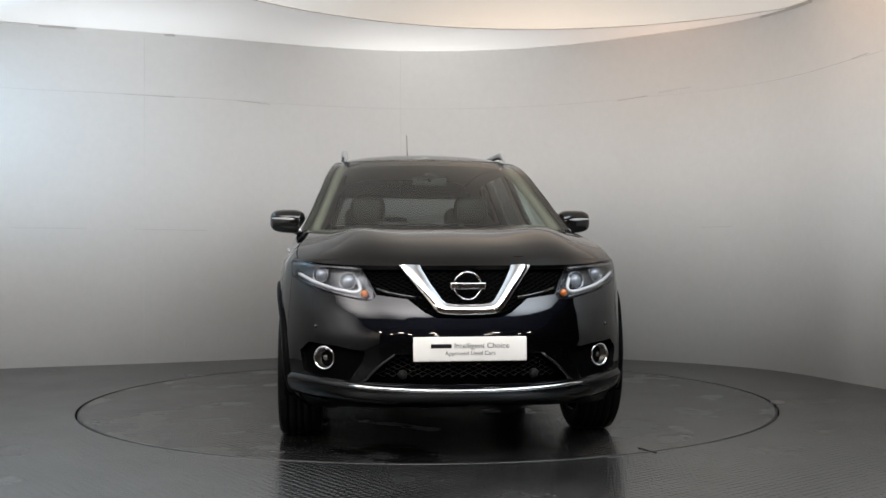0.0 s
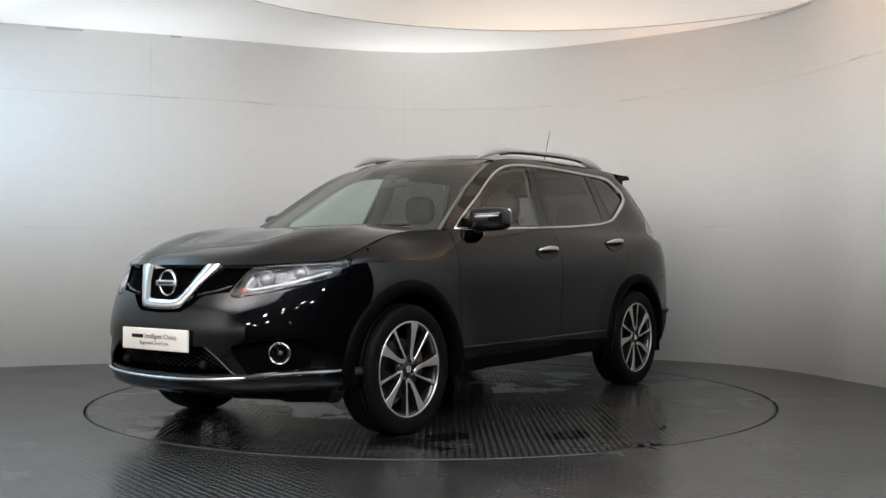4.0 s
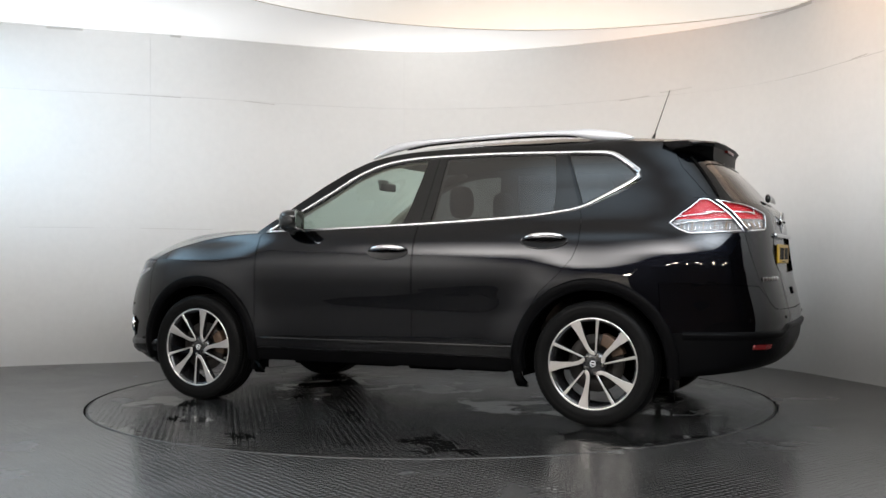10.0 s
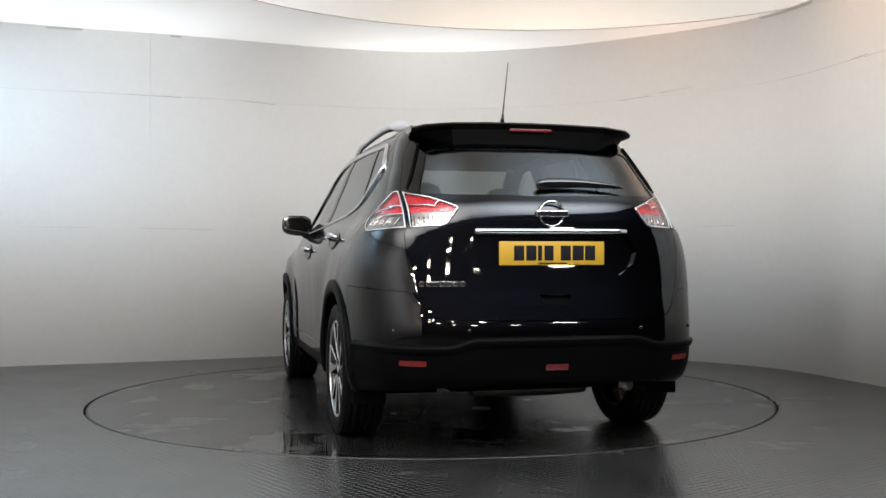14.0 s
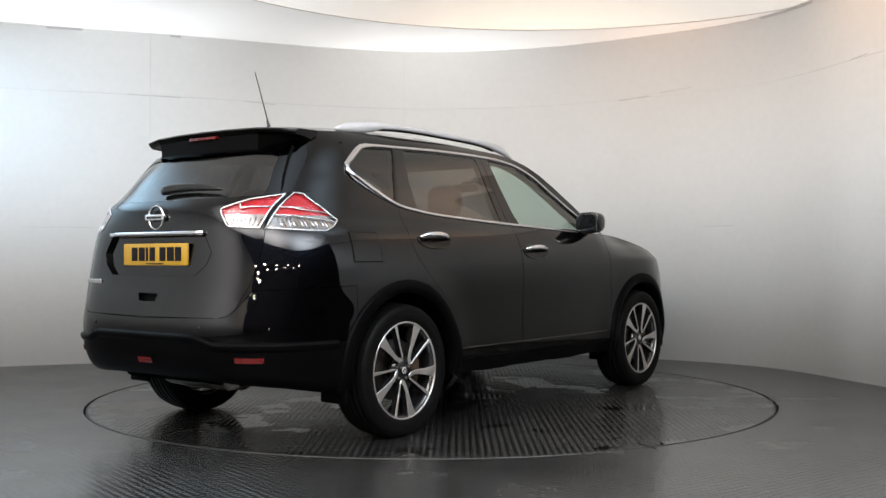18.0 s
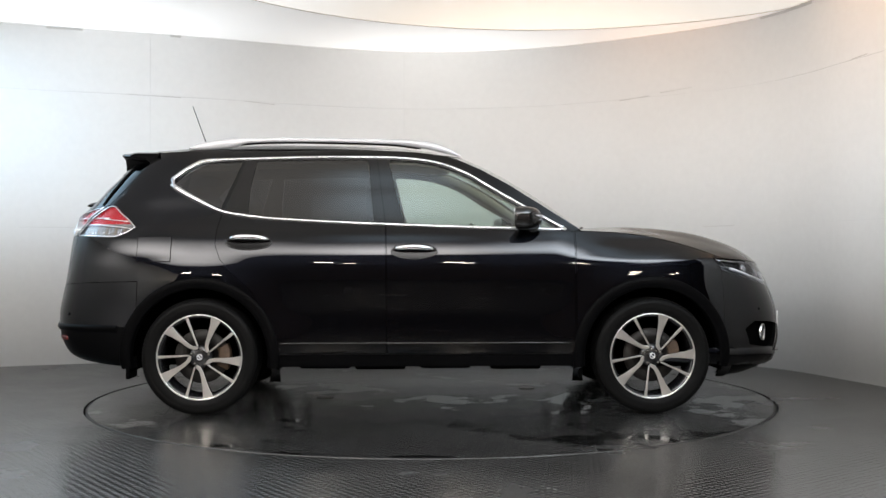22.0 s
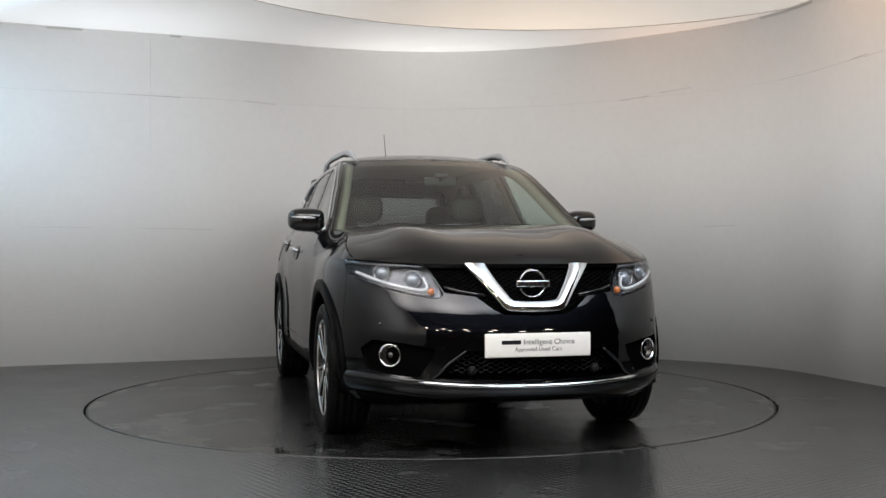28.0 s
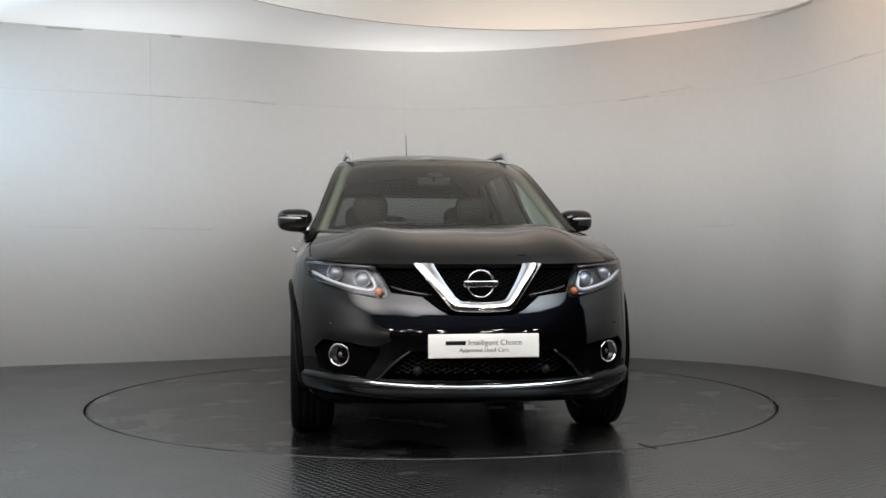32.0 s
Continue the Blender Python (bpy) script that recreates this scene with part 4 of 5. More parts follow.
def make_wheel():
    """A wheel facing the car's right (-y), about its hub."""
    w = bpy.data.objects.new("wheel", None)
    scene.collection.objects.link(w)
    tyre = []
    for h, r in ((-0.098, 0.252), (-0.103, 0.262), (-0.109, 0.278), (-0.1125, 0.300), (-0.1115, 0.303), (-0.1125, 0.306), (-0.110, 0.322), (-0.103, 0.335), (-0.090, 0.3435), (-0.075, 0.3475),
                 (-0.062, 0.349), (-0.060, 0.342), (-0.053, 0.342), (-0.051, 0.3495), (-0.022, 0.350), (-0.020, 0.342), (-0.012, 0.342), (-0.010, 0.350)):
        tyre.append((r, h))
    tyre += [(r, -h) for r, h in reversed(tyre)]
    ty = part("tyre", lathe(tyre, 80), RUBBER, w, "black low-profile tyre")
    bm = bmesh.new()
    for k in range(80):
        a = 2 * math.pi * k / 80
        for sgn in (-1, 1):
            q = box((-0.006, 0.064 if sgn > 0 else -0.098, 0.338), (0.006, 0.098 if sgn > 0 else -0.064, 0.3485), 0)
            for v in q.verts:
                if abs(v.co.y) > 0.09 and v.co.z > 0.345:
                    v.co.z -= 0.006
            moved(q, Matrix.Rotation(a, 4, "Y"))
            me = bpy.data.meshes.new("tmp")
            q.to_mesh(me)
            q.free()
            bm.from_mesh(me)
            bpy.data.meshes.remove(me)
    tagged(part("tread", bm, RUBBER, ty, smooth=False), kind="stuff")
    rimo = part("rim", lathe([(0.252, -0.094), (0.240, -0.094), (0.232, -0.075), (0.226, -0.03), (0.222, 0.03), (0.232, 0.085), (0.252, 0.10), (0.256, 0.0)], 72, closed=True), ALLOYBLACK, w, "black alloy rim barrel")
    part("rim_lip", lathe([(0.2475, -0.098), (0.249, -0.1015), (0.254, -0.102), (0.257, -0.099), (0.257, -0.092), (0.2475, -0.090)], 96, closed=True), ALLOY, rimo, "bright machined rim edge")
    sm = spoke_mesh()
    me = bpy.data.meshes.new("spoke")
    sm.to_mesh(me)
    sm.free()
    me.materials.append(ALLOY)
    me.materials.append(ALLOYBLACK)
    for k in range(5):
        o = new("spoke", me)
        o.parent = rimo
        o.matrix_basis = Matrix.Rotation(2 * math.pi * k / 5, 4, "Y")
    part("hub", lathe([(0.0, -0.080), (0.034, -0.080), (0.062, -0.074), (0.072, -0.060), (0.075, -0.03), (0.0, -0.03)], 40), ALLOYBLACK, rimo, "black wheel centre")
    part("hub_cap", lathe([(0.0, -0.090), (0.020, -0.089), (0.026, -0.085), (0.027, -0.078), (0.0, -0.078)], 28), BLACK, rimo)
    ring = lathe([(0.013, -0.0915), (0.017, -0.0915), (0.017, -0.0885), (0.013, -0.0885)], 28, closed=True)
    part("cap_emblem", join(ring, box((-0.018, -0.0915, -0.003), (0.018, -0.088, 0.003), 0.0008)), SATIN, rimo)
    for k in range(5):
        a = 2 * math.pi * (k + 0.36) / 5
        b = lathe([(0.0, -0.086), (0.007, -0.085), (0.0085, -0.080), (0.0085, -0.062)], 8)
        part("wheel_nut", moved(b, Matrix.Translation((0.052 * math.sin(a), 0, 0.052 * math.cos(a)))), STEEL, rimo)
    part("brake_disc", lathe([(0.075, -0.028), (0.160, -0.028), (0.162, -0.020), (0.160, -0.004), (0.075, -0.004)], 56, closed=True), DISCSTEEL, w, "grey steel brake disc")
    cal = prism(arc(0, 0, 0.175, 20, 75, 8) + arc(0, 0, 0.105, 75, 20, 8), -0.050, 0.02, "xz", 0.006)
    part("brake_caliper", cal, mat("grey_cast_caliper", (0.055, 0.032, 0.018), 0.6, 0.2, grain=0.3, scale=60), w)
    return w


wheel0 = make_wheel()
for hx, sd, turn in ((HUB_X, 1, 49), (-HUB_X, 1, 83), (-HUB_X, -1, 36), (HUB_X, -1, 44)):
    m = Matrix.Translation((hx, 0.788 * sd, HUB_Z)) @ (Matrix.Rotation(math.pi, 4, "Z") if sd > 0 else Matrix.Identity(4)) @ Matrix.Rotation(radians(84 - turn), 4, "Y")
    w = copy_thing(wheel0, m)
    w.parent = car
for o in list(wheel0.children_recursive) + [wheel0]:
    bpy.data.objects.remove(o)

# ---- wheel openings ----
for hx in (HUB_X, -HUB_X):
    for sd in (1, -1):
        bm = bmesh.new()
        rows = []
        for r, out in ((0.408, -0.05), (0.409, 0.008), (0.414, 0.014), (0.440, 0.016), (0.466, 0.014), (0.474, 0.010), (0.478, -0.006)):
            row = []
            for x, z in arc(hx, HUB_Z, r, -8, 188, 44):
                row.append(on(s_x(x, z), z, out, sd))
            rows.append(row)
        grid(bm, rows)
        bmesh.ops.recalc_face_normals(bm, faces=bm.faces)
        bm.normal_update()
        if sum(f.normal.y * sd for f in bm.faces) < 0:
            bmesh.ops.reverse_faces(bm, faces=bm.faces)
        part("arch_trim", bm, PLASTIC, car, "black plastic wheel arch trim")
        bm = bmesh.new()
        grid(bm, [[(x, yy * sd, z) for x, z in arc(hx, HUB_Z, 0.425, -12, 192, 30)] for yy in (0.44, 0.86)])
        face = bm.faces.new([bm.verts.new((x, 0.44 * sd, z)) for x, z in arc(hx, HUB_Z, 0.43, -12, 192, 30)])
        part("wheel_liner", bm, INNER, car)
        flap_x = hx - 0.43
        part("mud_flap", box((flap_x - 0.012, min(0.70 * sd, 0.87 * sd), 0.215), (flap_x + 0.012, max(0.70 * sd, 0.87 * sd), 0.34), 0.008), PLASTIC, car)

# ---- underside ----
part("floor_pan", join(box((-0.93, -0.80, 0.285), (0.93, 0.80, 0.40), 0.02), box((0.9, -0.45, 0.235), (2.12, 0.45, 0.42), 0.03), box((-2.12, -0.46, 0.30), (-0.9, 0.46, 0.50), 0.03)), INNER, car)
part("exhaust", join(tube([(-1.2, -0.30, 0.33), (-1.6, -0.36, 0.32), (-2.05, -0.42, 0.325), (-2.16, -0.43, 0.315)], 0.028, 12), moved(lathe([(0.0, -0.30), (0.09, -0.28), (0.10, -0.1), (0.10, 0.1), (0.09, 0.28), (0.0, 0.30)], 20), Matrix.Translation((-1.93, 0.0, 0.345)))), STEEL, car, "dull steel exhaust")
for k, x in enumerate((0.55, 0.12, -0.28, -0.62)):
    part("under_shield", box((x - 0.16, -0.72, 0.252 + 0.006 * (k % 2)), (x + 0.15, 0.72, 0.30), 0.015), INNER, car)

# ---- chrome and trim along the sides ----
# shade of the handle bowls put into a near-black colour; the door has no recess
BOWL = mat("shaded_handle_bowl", (0.002, 0.002, 0.002), 0.2, spec=0.18)
for sd in (1, -1):
    path = [(0.845, 1.104)] + list(DLO_LOW[1:]) + list(DLO_END) + list(DLO_TOP) + [(0.845, 1.104)]
    pts = [on(s_x(x, z), z, 0.002, sd) for x, z in crom(path, 110)]
    part("window_trim", tube(pts, [0.0100 + 0.010 * sstep(-1.20, -1.5, p.x) for p in pts], 8, squash=0.8), CHROME, car, "bright chrome window surround")
    pts = [on(s_x(x, 0.428), 0.428, 0.001, sd) for x in np.linspace(0.87, -0.89, 24)]
    part("door_moulding", tube(pts, 0.0055, 6), BLACK, car)
    for x0, x1, z, nm in ((0.052, -0.198, 0.982, "front"), (-0.938, -1.190, 1.040, "rear")):
        dish = [[(s_x((x0 + x1) / 2 + 0.135 * r * math.cos(t), z), z - 0.008 + 0.043 * r * math.sin(t)) for t in (2 * math.pi * k / 28 for k in range(29))] for r in (0.02, 0.5, 0.85, 1.0)]
        bm = bmesh.new()
        grid(bm, [[on(u, v, o, sd) for u, v in r] for r, o in zip(dish, (0.0008, 0.0014, 0.0034, 0.0046))])
        bm.normal_update()
        if sum(f.normal.y * sd for f in bm.faces) < 0:
            bmesh.ops.reverse_faces(bm, faces=bm.faces)
        part("handle_bowl", bm, BOWL, car)
        rimpts = [on(s_x((x0 + x1) / 2 + 0.137 * math.cos(t), z), z - 0.008 + 0.045 * math.sin(t), 0.002, sd) for t in (2 * math.pi * k / 32 for k in range(33))]
        part("bowl_edge", tube(rimpts, 0.0042, 8, False), BLACK, car)
        pts = [on(s_x(x, z), z + dz, o, sd) for x, dz, o in zip(np.linspace(x0, x1, 9), (0, 0.004, 0.006, 0.007, 0.008, 0.008, 0.007, 0.006, 0.004), (0.008, 0.024, 0.034, 0.038, 0.040, 0.040, 0.038, 0.030, 0.010))]
        part("door_handle", tube(pts, [0.008, 0.012, 0.015, 0.016, 0.016, 0.016, 0.015, 0.013, 0.008], 10, squash=0.7), CHROME, car, "chrome door handle")
    # mirror
    bm = bmesh.new()
    bmesh.ops.create_uvsphere(bm, u_segments=28, v_segments=16, radius=1.0)
    for v in bm.verts:
        x, y, z = v.co
        f = lambda a, p: math.copysign(abs(a) ** p, a)
        x, y, z = f(x, 0.75), f(y, 0.6), f(z, 0.6)
        if x < -0.35:
            x = -0.35 + (x + 0.35) * 0.15
        v.co = (0.585 + 0.100 * x - 0.03 * y * 1.0, (0.895 + 0.108 * y) * sd, 1.170 + 0.072 * z * (1.0 - 0.12 * y * (z < 0)))
    if sd < 0:
        bmesh.ops.reverse_faces(bm, faces=bm.faces)
    mirror = part("door_mirror", bm, BLACK, car, "gloss black door mirror")
    bm = prism([(0.805, 1.110), (0.985, 1.118), (0.992, 1.215), (0.98, 1.232), (0.81, 1.228)], 0.5435, 0.549, "yz", 0.002)
    for v in bm.verts:
        v.co.y *= sd
        v.co.x += (0.895 - abs(v.co.y)) * 0.28
    bmesh.ops.recalc_face_normals(bm, faces=bm.faces)
    part("mirror_glass", bm, CHROME, mirror, "silvered mirror glass")
    part("mirror_arm", tube([(0.66, 0.775 * sd, 1.085), (0.645, 0.81 * sd, 1.10), (0.62, 0.85 * sd, 1.12)], [0.034, 0.03, 0.026], 10), BLACK, mirror)
    pts = [(0.690 - 0.030 * (y - 0.895) / 0.108 - 2.6 * (y - 0.90) ** 2, y * sd, 1.182 + 0.05 * (y - 0.9)) for y in np.linspace(0.85, 0.985, 8)]
    part("mirror_indicator", tube(pts, [0.003, 0.007, 0.008, 0.008, 0.007, 0.006, 0.005, 0.003], 8), SATIN, mirror, "clear indicator strip")
    # roof rail
    RAIL = ((0.215, 1.580, 0.004), (0.14, 1.610, 0.018), (0.04, 1.641, 0.026), (-0.10, 1.660, 0.022), (-0.28, 1.671, 0.016), (-0.8, 1.683, 0.0155), (-1.12, 1.677, 0.017), (-1.20, 1.669, 0.030), (-1.30, 1.656, 0.032), (-1.42, 1.642, 0.024), (-1.50, 1.630, 0.005))
    q = crom([(x, z, r) for x, z, r in RAIL], 60)
    rail = part("roof_rail", tube([(a, (0.545 - 0.02 * sstep(-0.2, 0.25, a) - 0.03 * sstep(-0.9, -1.5, a)) * sd, b) for a, b, c in q], [max(0.004, c) for a, b, c in q], 10, squash=0.75), SATIN, car, "satin silver roof rail")
    # a dark bar takes the place of the shaded gap between rail and roof
    under = [(a, (0.545 - 0.02 * sstep(-0.2, 0.25, a) - 0.03 * sstep(-0.9, -1.5, a)) * sd, b - c - 0.004) for a, b, c in q if -1.17 < a < -0.02]
    part("rail_gap", tube(under, [0.002] + [0.007] * (len(under) - 2) + [0.002], 6, squash=0.9), PLASTIC, rail, "black strip standing in for the shaded gap under the rail")

# fuel flap on the right
fl = lambda d: [[(s_x(x, z), z) for z in np.linspace(0.918 - d, 1.063 + d, 8)] for x in np.linspace(-1.727 - d, -1.529 + d, 12)]
part("flap_gap", patch(fl(0.004), 0.0015, -1), GAP, car)
bm = patch(fl(0.0), 0.0035, -1)
part("fuel_flap", bm, PAINT, car)

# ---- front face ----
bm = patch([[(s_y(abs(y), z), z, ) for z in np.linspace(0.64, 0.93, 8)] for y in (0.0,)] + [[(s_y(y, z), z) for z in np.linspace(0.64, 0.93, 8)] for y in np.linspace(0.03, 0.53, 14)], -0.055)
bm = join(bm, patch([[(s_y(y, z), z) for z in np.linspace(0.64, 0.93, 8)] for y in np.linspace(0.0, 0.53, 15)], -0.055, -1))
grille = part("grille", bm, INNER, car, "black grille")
GR = [(-0.49, 0.896), (0.49, 0.896), (0.45, 0.83), (0.42, 0.775), (0.28, 0.757), (0.155, 0.67), (-0.155, 0.67), (-0.28, 0.757), (-0.42, 0.775), (-0.45, 0.83)]


def lattice(poly, step, out, r, sharp=0.5):
    """Slanting thin bars filling a polygon (y, z) on the nose."""
    bm = bmesh.new()
    ys, zs = [p[0] for p in poly], [p[1] for p in poly]
    for slope in (sharp, -sharp):
        c = min(zs) - abs(slope) * max(ys) * 2
        while c < max(zs) + abs(slope) * max(ys) * 2:
            run = []
            for y in np.linspace(min(ys), max(ys), 60):
                z = c + slope * y
                if inside((y, z), poly):
                    run.append((y, z))
                elif run:
                    if len(run) > 1:
                        _bar(bm, run, out, r)
                    run = []
            if len(run) > 1:
                _bar(bm, run, out, r)
            c += step
    return bm


def _bar(bm, run, out, r):
    a, b = run[0], run[-1]
    run = [a, ((a[0] + b[0]) / 2, (a[1] + b[1]) / 2), b] if len(run) > 2 else run
    t = tube([on(s_y(abs(y), z), z, out, 1 if y >= 0 else -1) for y, z in run], r, 4, False)
    me = bpy.data.meshes.new("tmp")
    t.to_mesh(me)
    t.free()
    bm.from_mesh(me)
    bpy.data.meshes.remove(me)


part("grille_mesh", lattice(GR, 0.020, -0.030, 0.0028), PLASTIC, grille)
# chrome V
bm = bmesh.new()
OUT = [(0.314, 0.902), (0.300, 0.885), (0.228, 0.795), (0.160, 0.705), (0.142, 0.690), (0.118, 0.682), (0.06, 0.679), (0.0, 0.678)]
INN = [(0.212, 0.902), (0.205, 0.885), (0.166, 0.815), (0.120, 0.748), (0.110, 0.738), (0.095, 0.731), (0.06, 0.728), (0.0, 0.727)]
OUT = OUT + [(-a, b) for a, b in reversed(OUT[:-1])]
INN = INN + [(-a, b) for a, b in reversed(INN[:-1])]
rows = []
for t, o in ((0.0, -0.035), (0.0, 0.005), (0.06, 0.011), (0.5, 0.014), (0.94, 0.011), (1.0, 0.005), (1.0, -0.035)):
    row = []
    for a, b in zip(OUT, INN):
        y, z = a[0] + (b[0] - a[0]) * t, a[1] + (b[1] - a[1]) * t
        row.append(on(s_y(abs(y), z), z, o, 1 if y >= 0 else -1))
    rows.append(row)
grid(bm, rows)
bmesh.ops.recalc_face_normals(bm, faces=bm.faces)
bm.normal_update()
if sum(f.normal.x for f in bm.faces) < 0:
    bmesh.ops.reverse_faces(bm, faces=bm.faces)
part("grille_surround", bm, CHROME, grille, "polished chrome V-shaped grille bar")
for sd in (1, -1):
    pts = [on(s_y(y, z), z, -0.004, sd) for y, z in ((0.235, 0.757), (0.30, 0.768), (0.36, 0.780), (0.42, 0.800))]
    part("grille_blade", tube(pts, 0.009, 8, squash=0.6), BLACK, grille)


def emblem(x, z, r, sgn, parent):
    ringb = lathe([(r - 0.014, -0.006), (r - 0.007, 0.008), (r, -0.006)], 44, "x", True)
    o = part("emblem", moved(join(ringb, box((-0.004, -r - 0.012, -0.015), (0.012, r + 0.012, 0.015), 0.004)), Matrix.Translation((x, 0, z)) @ Matrix.Diagonal((sgn, 1, 1, 1))), CHROME, parent, "chrome ring emblem with a crossbar")
    marks = [box((0.012, -r + 0.010 + i * 0.0205, -0.006), (0.0135, -r + 0.023 + i * 0.0205, 0.006), 0) for i in range(6)]
    part("emblem_bars", moved(join(*marks), Matrix.Translation((x, 0, z)) @ Matrix.Diagonal((sgn, 1, 1, 1))), INK, o, smooth=False)
    return o


emblem(2.238, 0.812, 0.070, 1, grille)


def lettering(name, text, size, m, material, parent, width):
    cu = bpy.data.curves.new(name, "FONT")
    cu.body, cu.size, cu.extrude, cu.align_x, cu.align_y = text, size, 0.0006, "CENTER", "CENTER"
    tmp = new(name, cu)
    bpy.context.view_layer.update()
    me = bpy.data.meshes.new_from_object(tmp.evaluated_get(bpy.context.evaluated_depsgraph_get()))
    bpy.data.objects.remove(tmp)
    me.name = name
    co = np.array([v.co[:] for v in me.vertices])
    k = width / (co[:, 0].max() - co[:, 0].min())
    me.transform(m @ Matrix.Diagonal((k, k, 1, 1)))
    me.materials.clear()
    me.materials.append(material)
    o = new(name, me)
    o.parent = parent
    return o


FACE_FRONT = Matrix(((0, 0, 1, 0), (1, 0, 0, 0), (0, 1, 0, 0), (0, 0, 0, 1)))
plate = part("front_plate", box((2.312, -0.26, 0.472), (2.324, 0.26, 0.583), 0.005), WHITEPLATE, car, "white dealer plate with dark lettering")
lettering("plate_text", "Intelligent Choice", 0.035, Matrix.Translation((2.3245, 0.052, 0.542)) @ FACE_FRONT, INK, plate, 0.250)
part("plate_bars", box((2.322, -0.180, 0.532), (2.3255, -0.086, 0.551), 0.001), INK, plate)
lettering("plate_text", "Approved Used Cars", 0.03, Matrix.Translation((2.3245, 0.0, 0.508)) @ FACE_FRONT, INK, plate, 0.232)

# lower intake
FOGBLACK = mat("satin_black_surround", (0.003, 0.003, 0.003), 0.2, spec=0.15)
AMBERDIM = mat("dim_amber_bulb", (0.42, 0.11, 0.015), 0.3, coat=0.5)
LAMPRING = mat("grey_projector_ring", (0.20, 0.20, 0.21), 0.25, 0.9)
FOGBOWL = mat("dim_fog_reflector", (0.06, 0.052, 0.045), 0.3, 0.9)
intake = part("lower_intake", join(*[patch([[(s_y(y, z), z) for z in np.linspace(0.33, 0.52, 6)] for y in np.linspace(0.0, 0.52, 12)], -0.07, sd) for sd in (1, -1)]), INNER, bumper, "black lower air intake")
part("intake_mesh", lattice([(-0.34, 0.50), (0.34, 0.50), (0.46, 0.385), (-0.46, 0.385)], 0.024, -0.045, 0.003), FOGBLACK, intake)
pts = [on(s_y(abs(y), z), z, 0.015, 1 if y >= 0 else -1) for y, z in [(y, 0.340 + 0.02 * (abs(y) / 0.55) ** 2) for y in np.linspace(-0.54, 0.54, 31)]]
part("chrome_lip", tube(pts, [0.003] + [0.0095] * 29 + [0.003], 8), CHROME, bumper, "chrome strip under the intake")
for sd in (1, -1):
    p = on(s_y(0.31, 0.405), 0.405, -0.03, sd)
    part("parking_sensor", moved(lathe([(0.0, 0.02), (0.018, 0.018), (0.022, 0.0), (0.0, 0.0)], 16, "x"), Matrix.Translation(p)), mat("black_sensor", (0.008, 0.008, 0.008), 0.5, spec=0.1), intake)
    for y, z in ((0.70, 0.62),):
        p = on(s_y(y, z), z, 0.001, sd)
        part("parking_sensor", moved(lathe([(0.0, 0.004), (0.008, 0.003), (0.009, 0.0)], 14, "x"), Matrix.Translation(p)), BLACK, bumper)
    pod = part("fog_surround", formed(fog_flat, sd, 0.030, -0.030), FOGBLACK, bumper, "gloss black fog lamp surround")
    c = on(s_y(0.672, 0.474), 0.474, -0.018, sd)
    n = (on(s_y(0.672, 0.474), 0.474, 0.05, sd) - c).normalized()
    n = (n + Vector((0.7, 0, 0))).normalized()
    m = Matrix.Translation(c) @ n.to_track_quat("X", "Z").to_matrix().to_4x4()
    fog = part("fog_lamp", moved(lathe([(0.047, -0.02), (0.055, -0.012), (0.056, 0.004), (0.053, 0.010), (0.049, 0.009), (0.046, 0.0)], 40, "x", True), m.copy()), CHROME, car, "chrome-ringed fog lamp")
    part("reflector", moved(lathe([(0.0, -0.032), (0.02, -0.028), (0.036, -0.015), (0.046, 0.002)], 32, "x"), m.copy()), FOGBOWL, fog)
    part("bulb_cap", moved(lathe([(0.0, -0.004), (0.011, -0.006), (0.014, -0.014), (0.014, -0.03)], 18, "x"), m.copy()), STEEL, fog)
    part("lens", moved(lathe([(0.0, 0.012), (0.02, 0.010), (0.038, 0.005), (0.046, 0.002)], 32, "x"), m.copy()), LENS, fog)
    # headlight
    head = part("headlight", formed(headlight_flat, sd, 0.045, -0.044), LAMPSILVER, car, "clear swept-back headlight with projector lamps")
    part("lens", formed(headlight_flat, sd, 0.001, 0), LENS, head)
    for y, z, r in ((0.565, 0.845, 0.036), (0.700, 0.872, 0.034)):
        c = on(s_y(y, z), z, -0.040, sd)
        n = (on(s_y(y, z), z, 0.05, sd) - c).normalized()
        m = Matrix.Translation(c) @ (n + Vector((0.9, 0, 0))).normalized().to_track_quat("X", "Z").to_matrix().to_4x4()
        proj = part("projector", moved(lathe([(r, 0.0), (r + 0.010, 0.006), (r + 0.012, 0.016), (r + 0.004, 0.020), (r - 0.002, 0.014)], 30, "x", True), m.copy()), LAMPRING, head)
        part("projector_lens", moved(lathe([(0.0, 0.030), (r * 0.5, 0.026), (r * 0.85, 0.016), (r, 0.004)], 30, "x"), m.copy()), mat("projector_glass", (0.20, 0.22, 0.25), 0.05, 0.4, coat=1.0), head)
    pts = [on(s_y(y, z), z, -0.008, sd) for y, z in crom(((0.79, 0.868), (0.70, 0.826), (0.60, 0.797), (0.520, 0.784), (0.495, 0.800), (0.51, 0.845)), 24)]
    part("daylight_strip", tube(pts, 0.0085, 8), mat("white_light_guide", (0.40, 0.41, 0.43), 0.25, coat=0.4), head, "white light guide")
    pts = [on(s_y(y, z), z, -0.012, sd) for y, z in crom(((0.75, 0.826), (0.62, 0.786), (0.50, 0.762)), 20)]
    part("lower_strip", tube(pts, 0.006, 6), LAMPRING, head)
    c = on(s_y(0.482, 0.785), 0.785, -0.024, sd)
    part("indicator", moved(lathe([(0.0, 0.012), (0.014, 0.008), (0.018, 0.0)], 18, "x"), Matrix.Translation(c)), AMBERDIM, head, "amber indicator bulb")
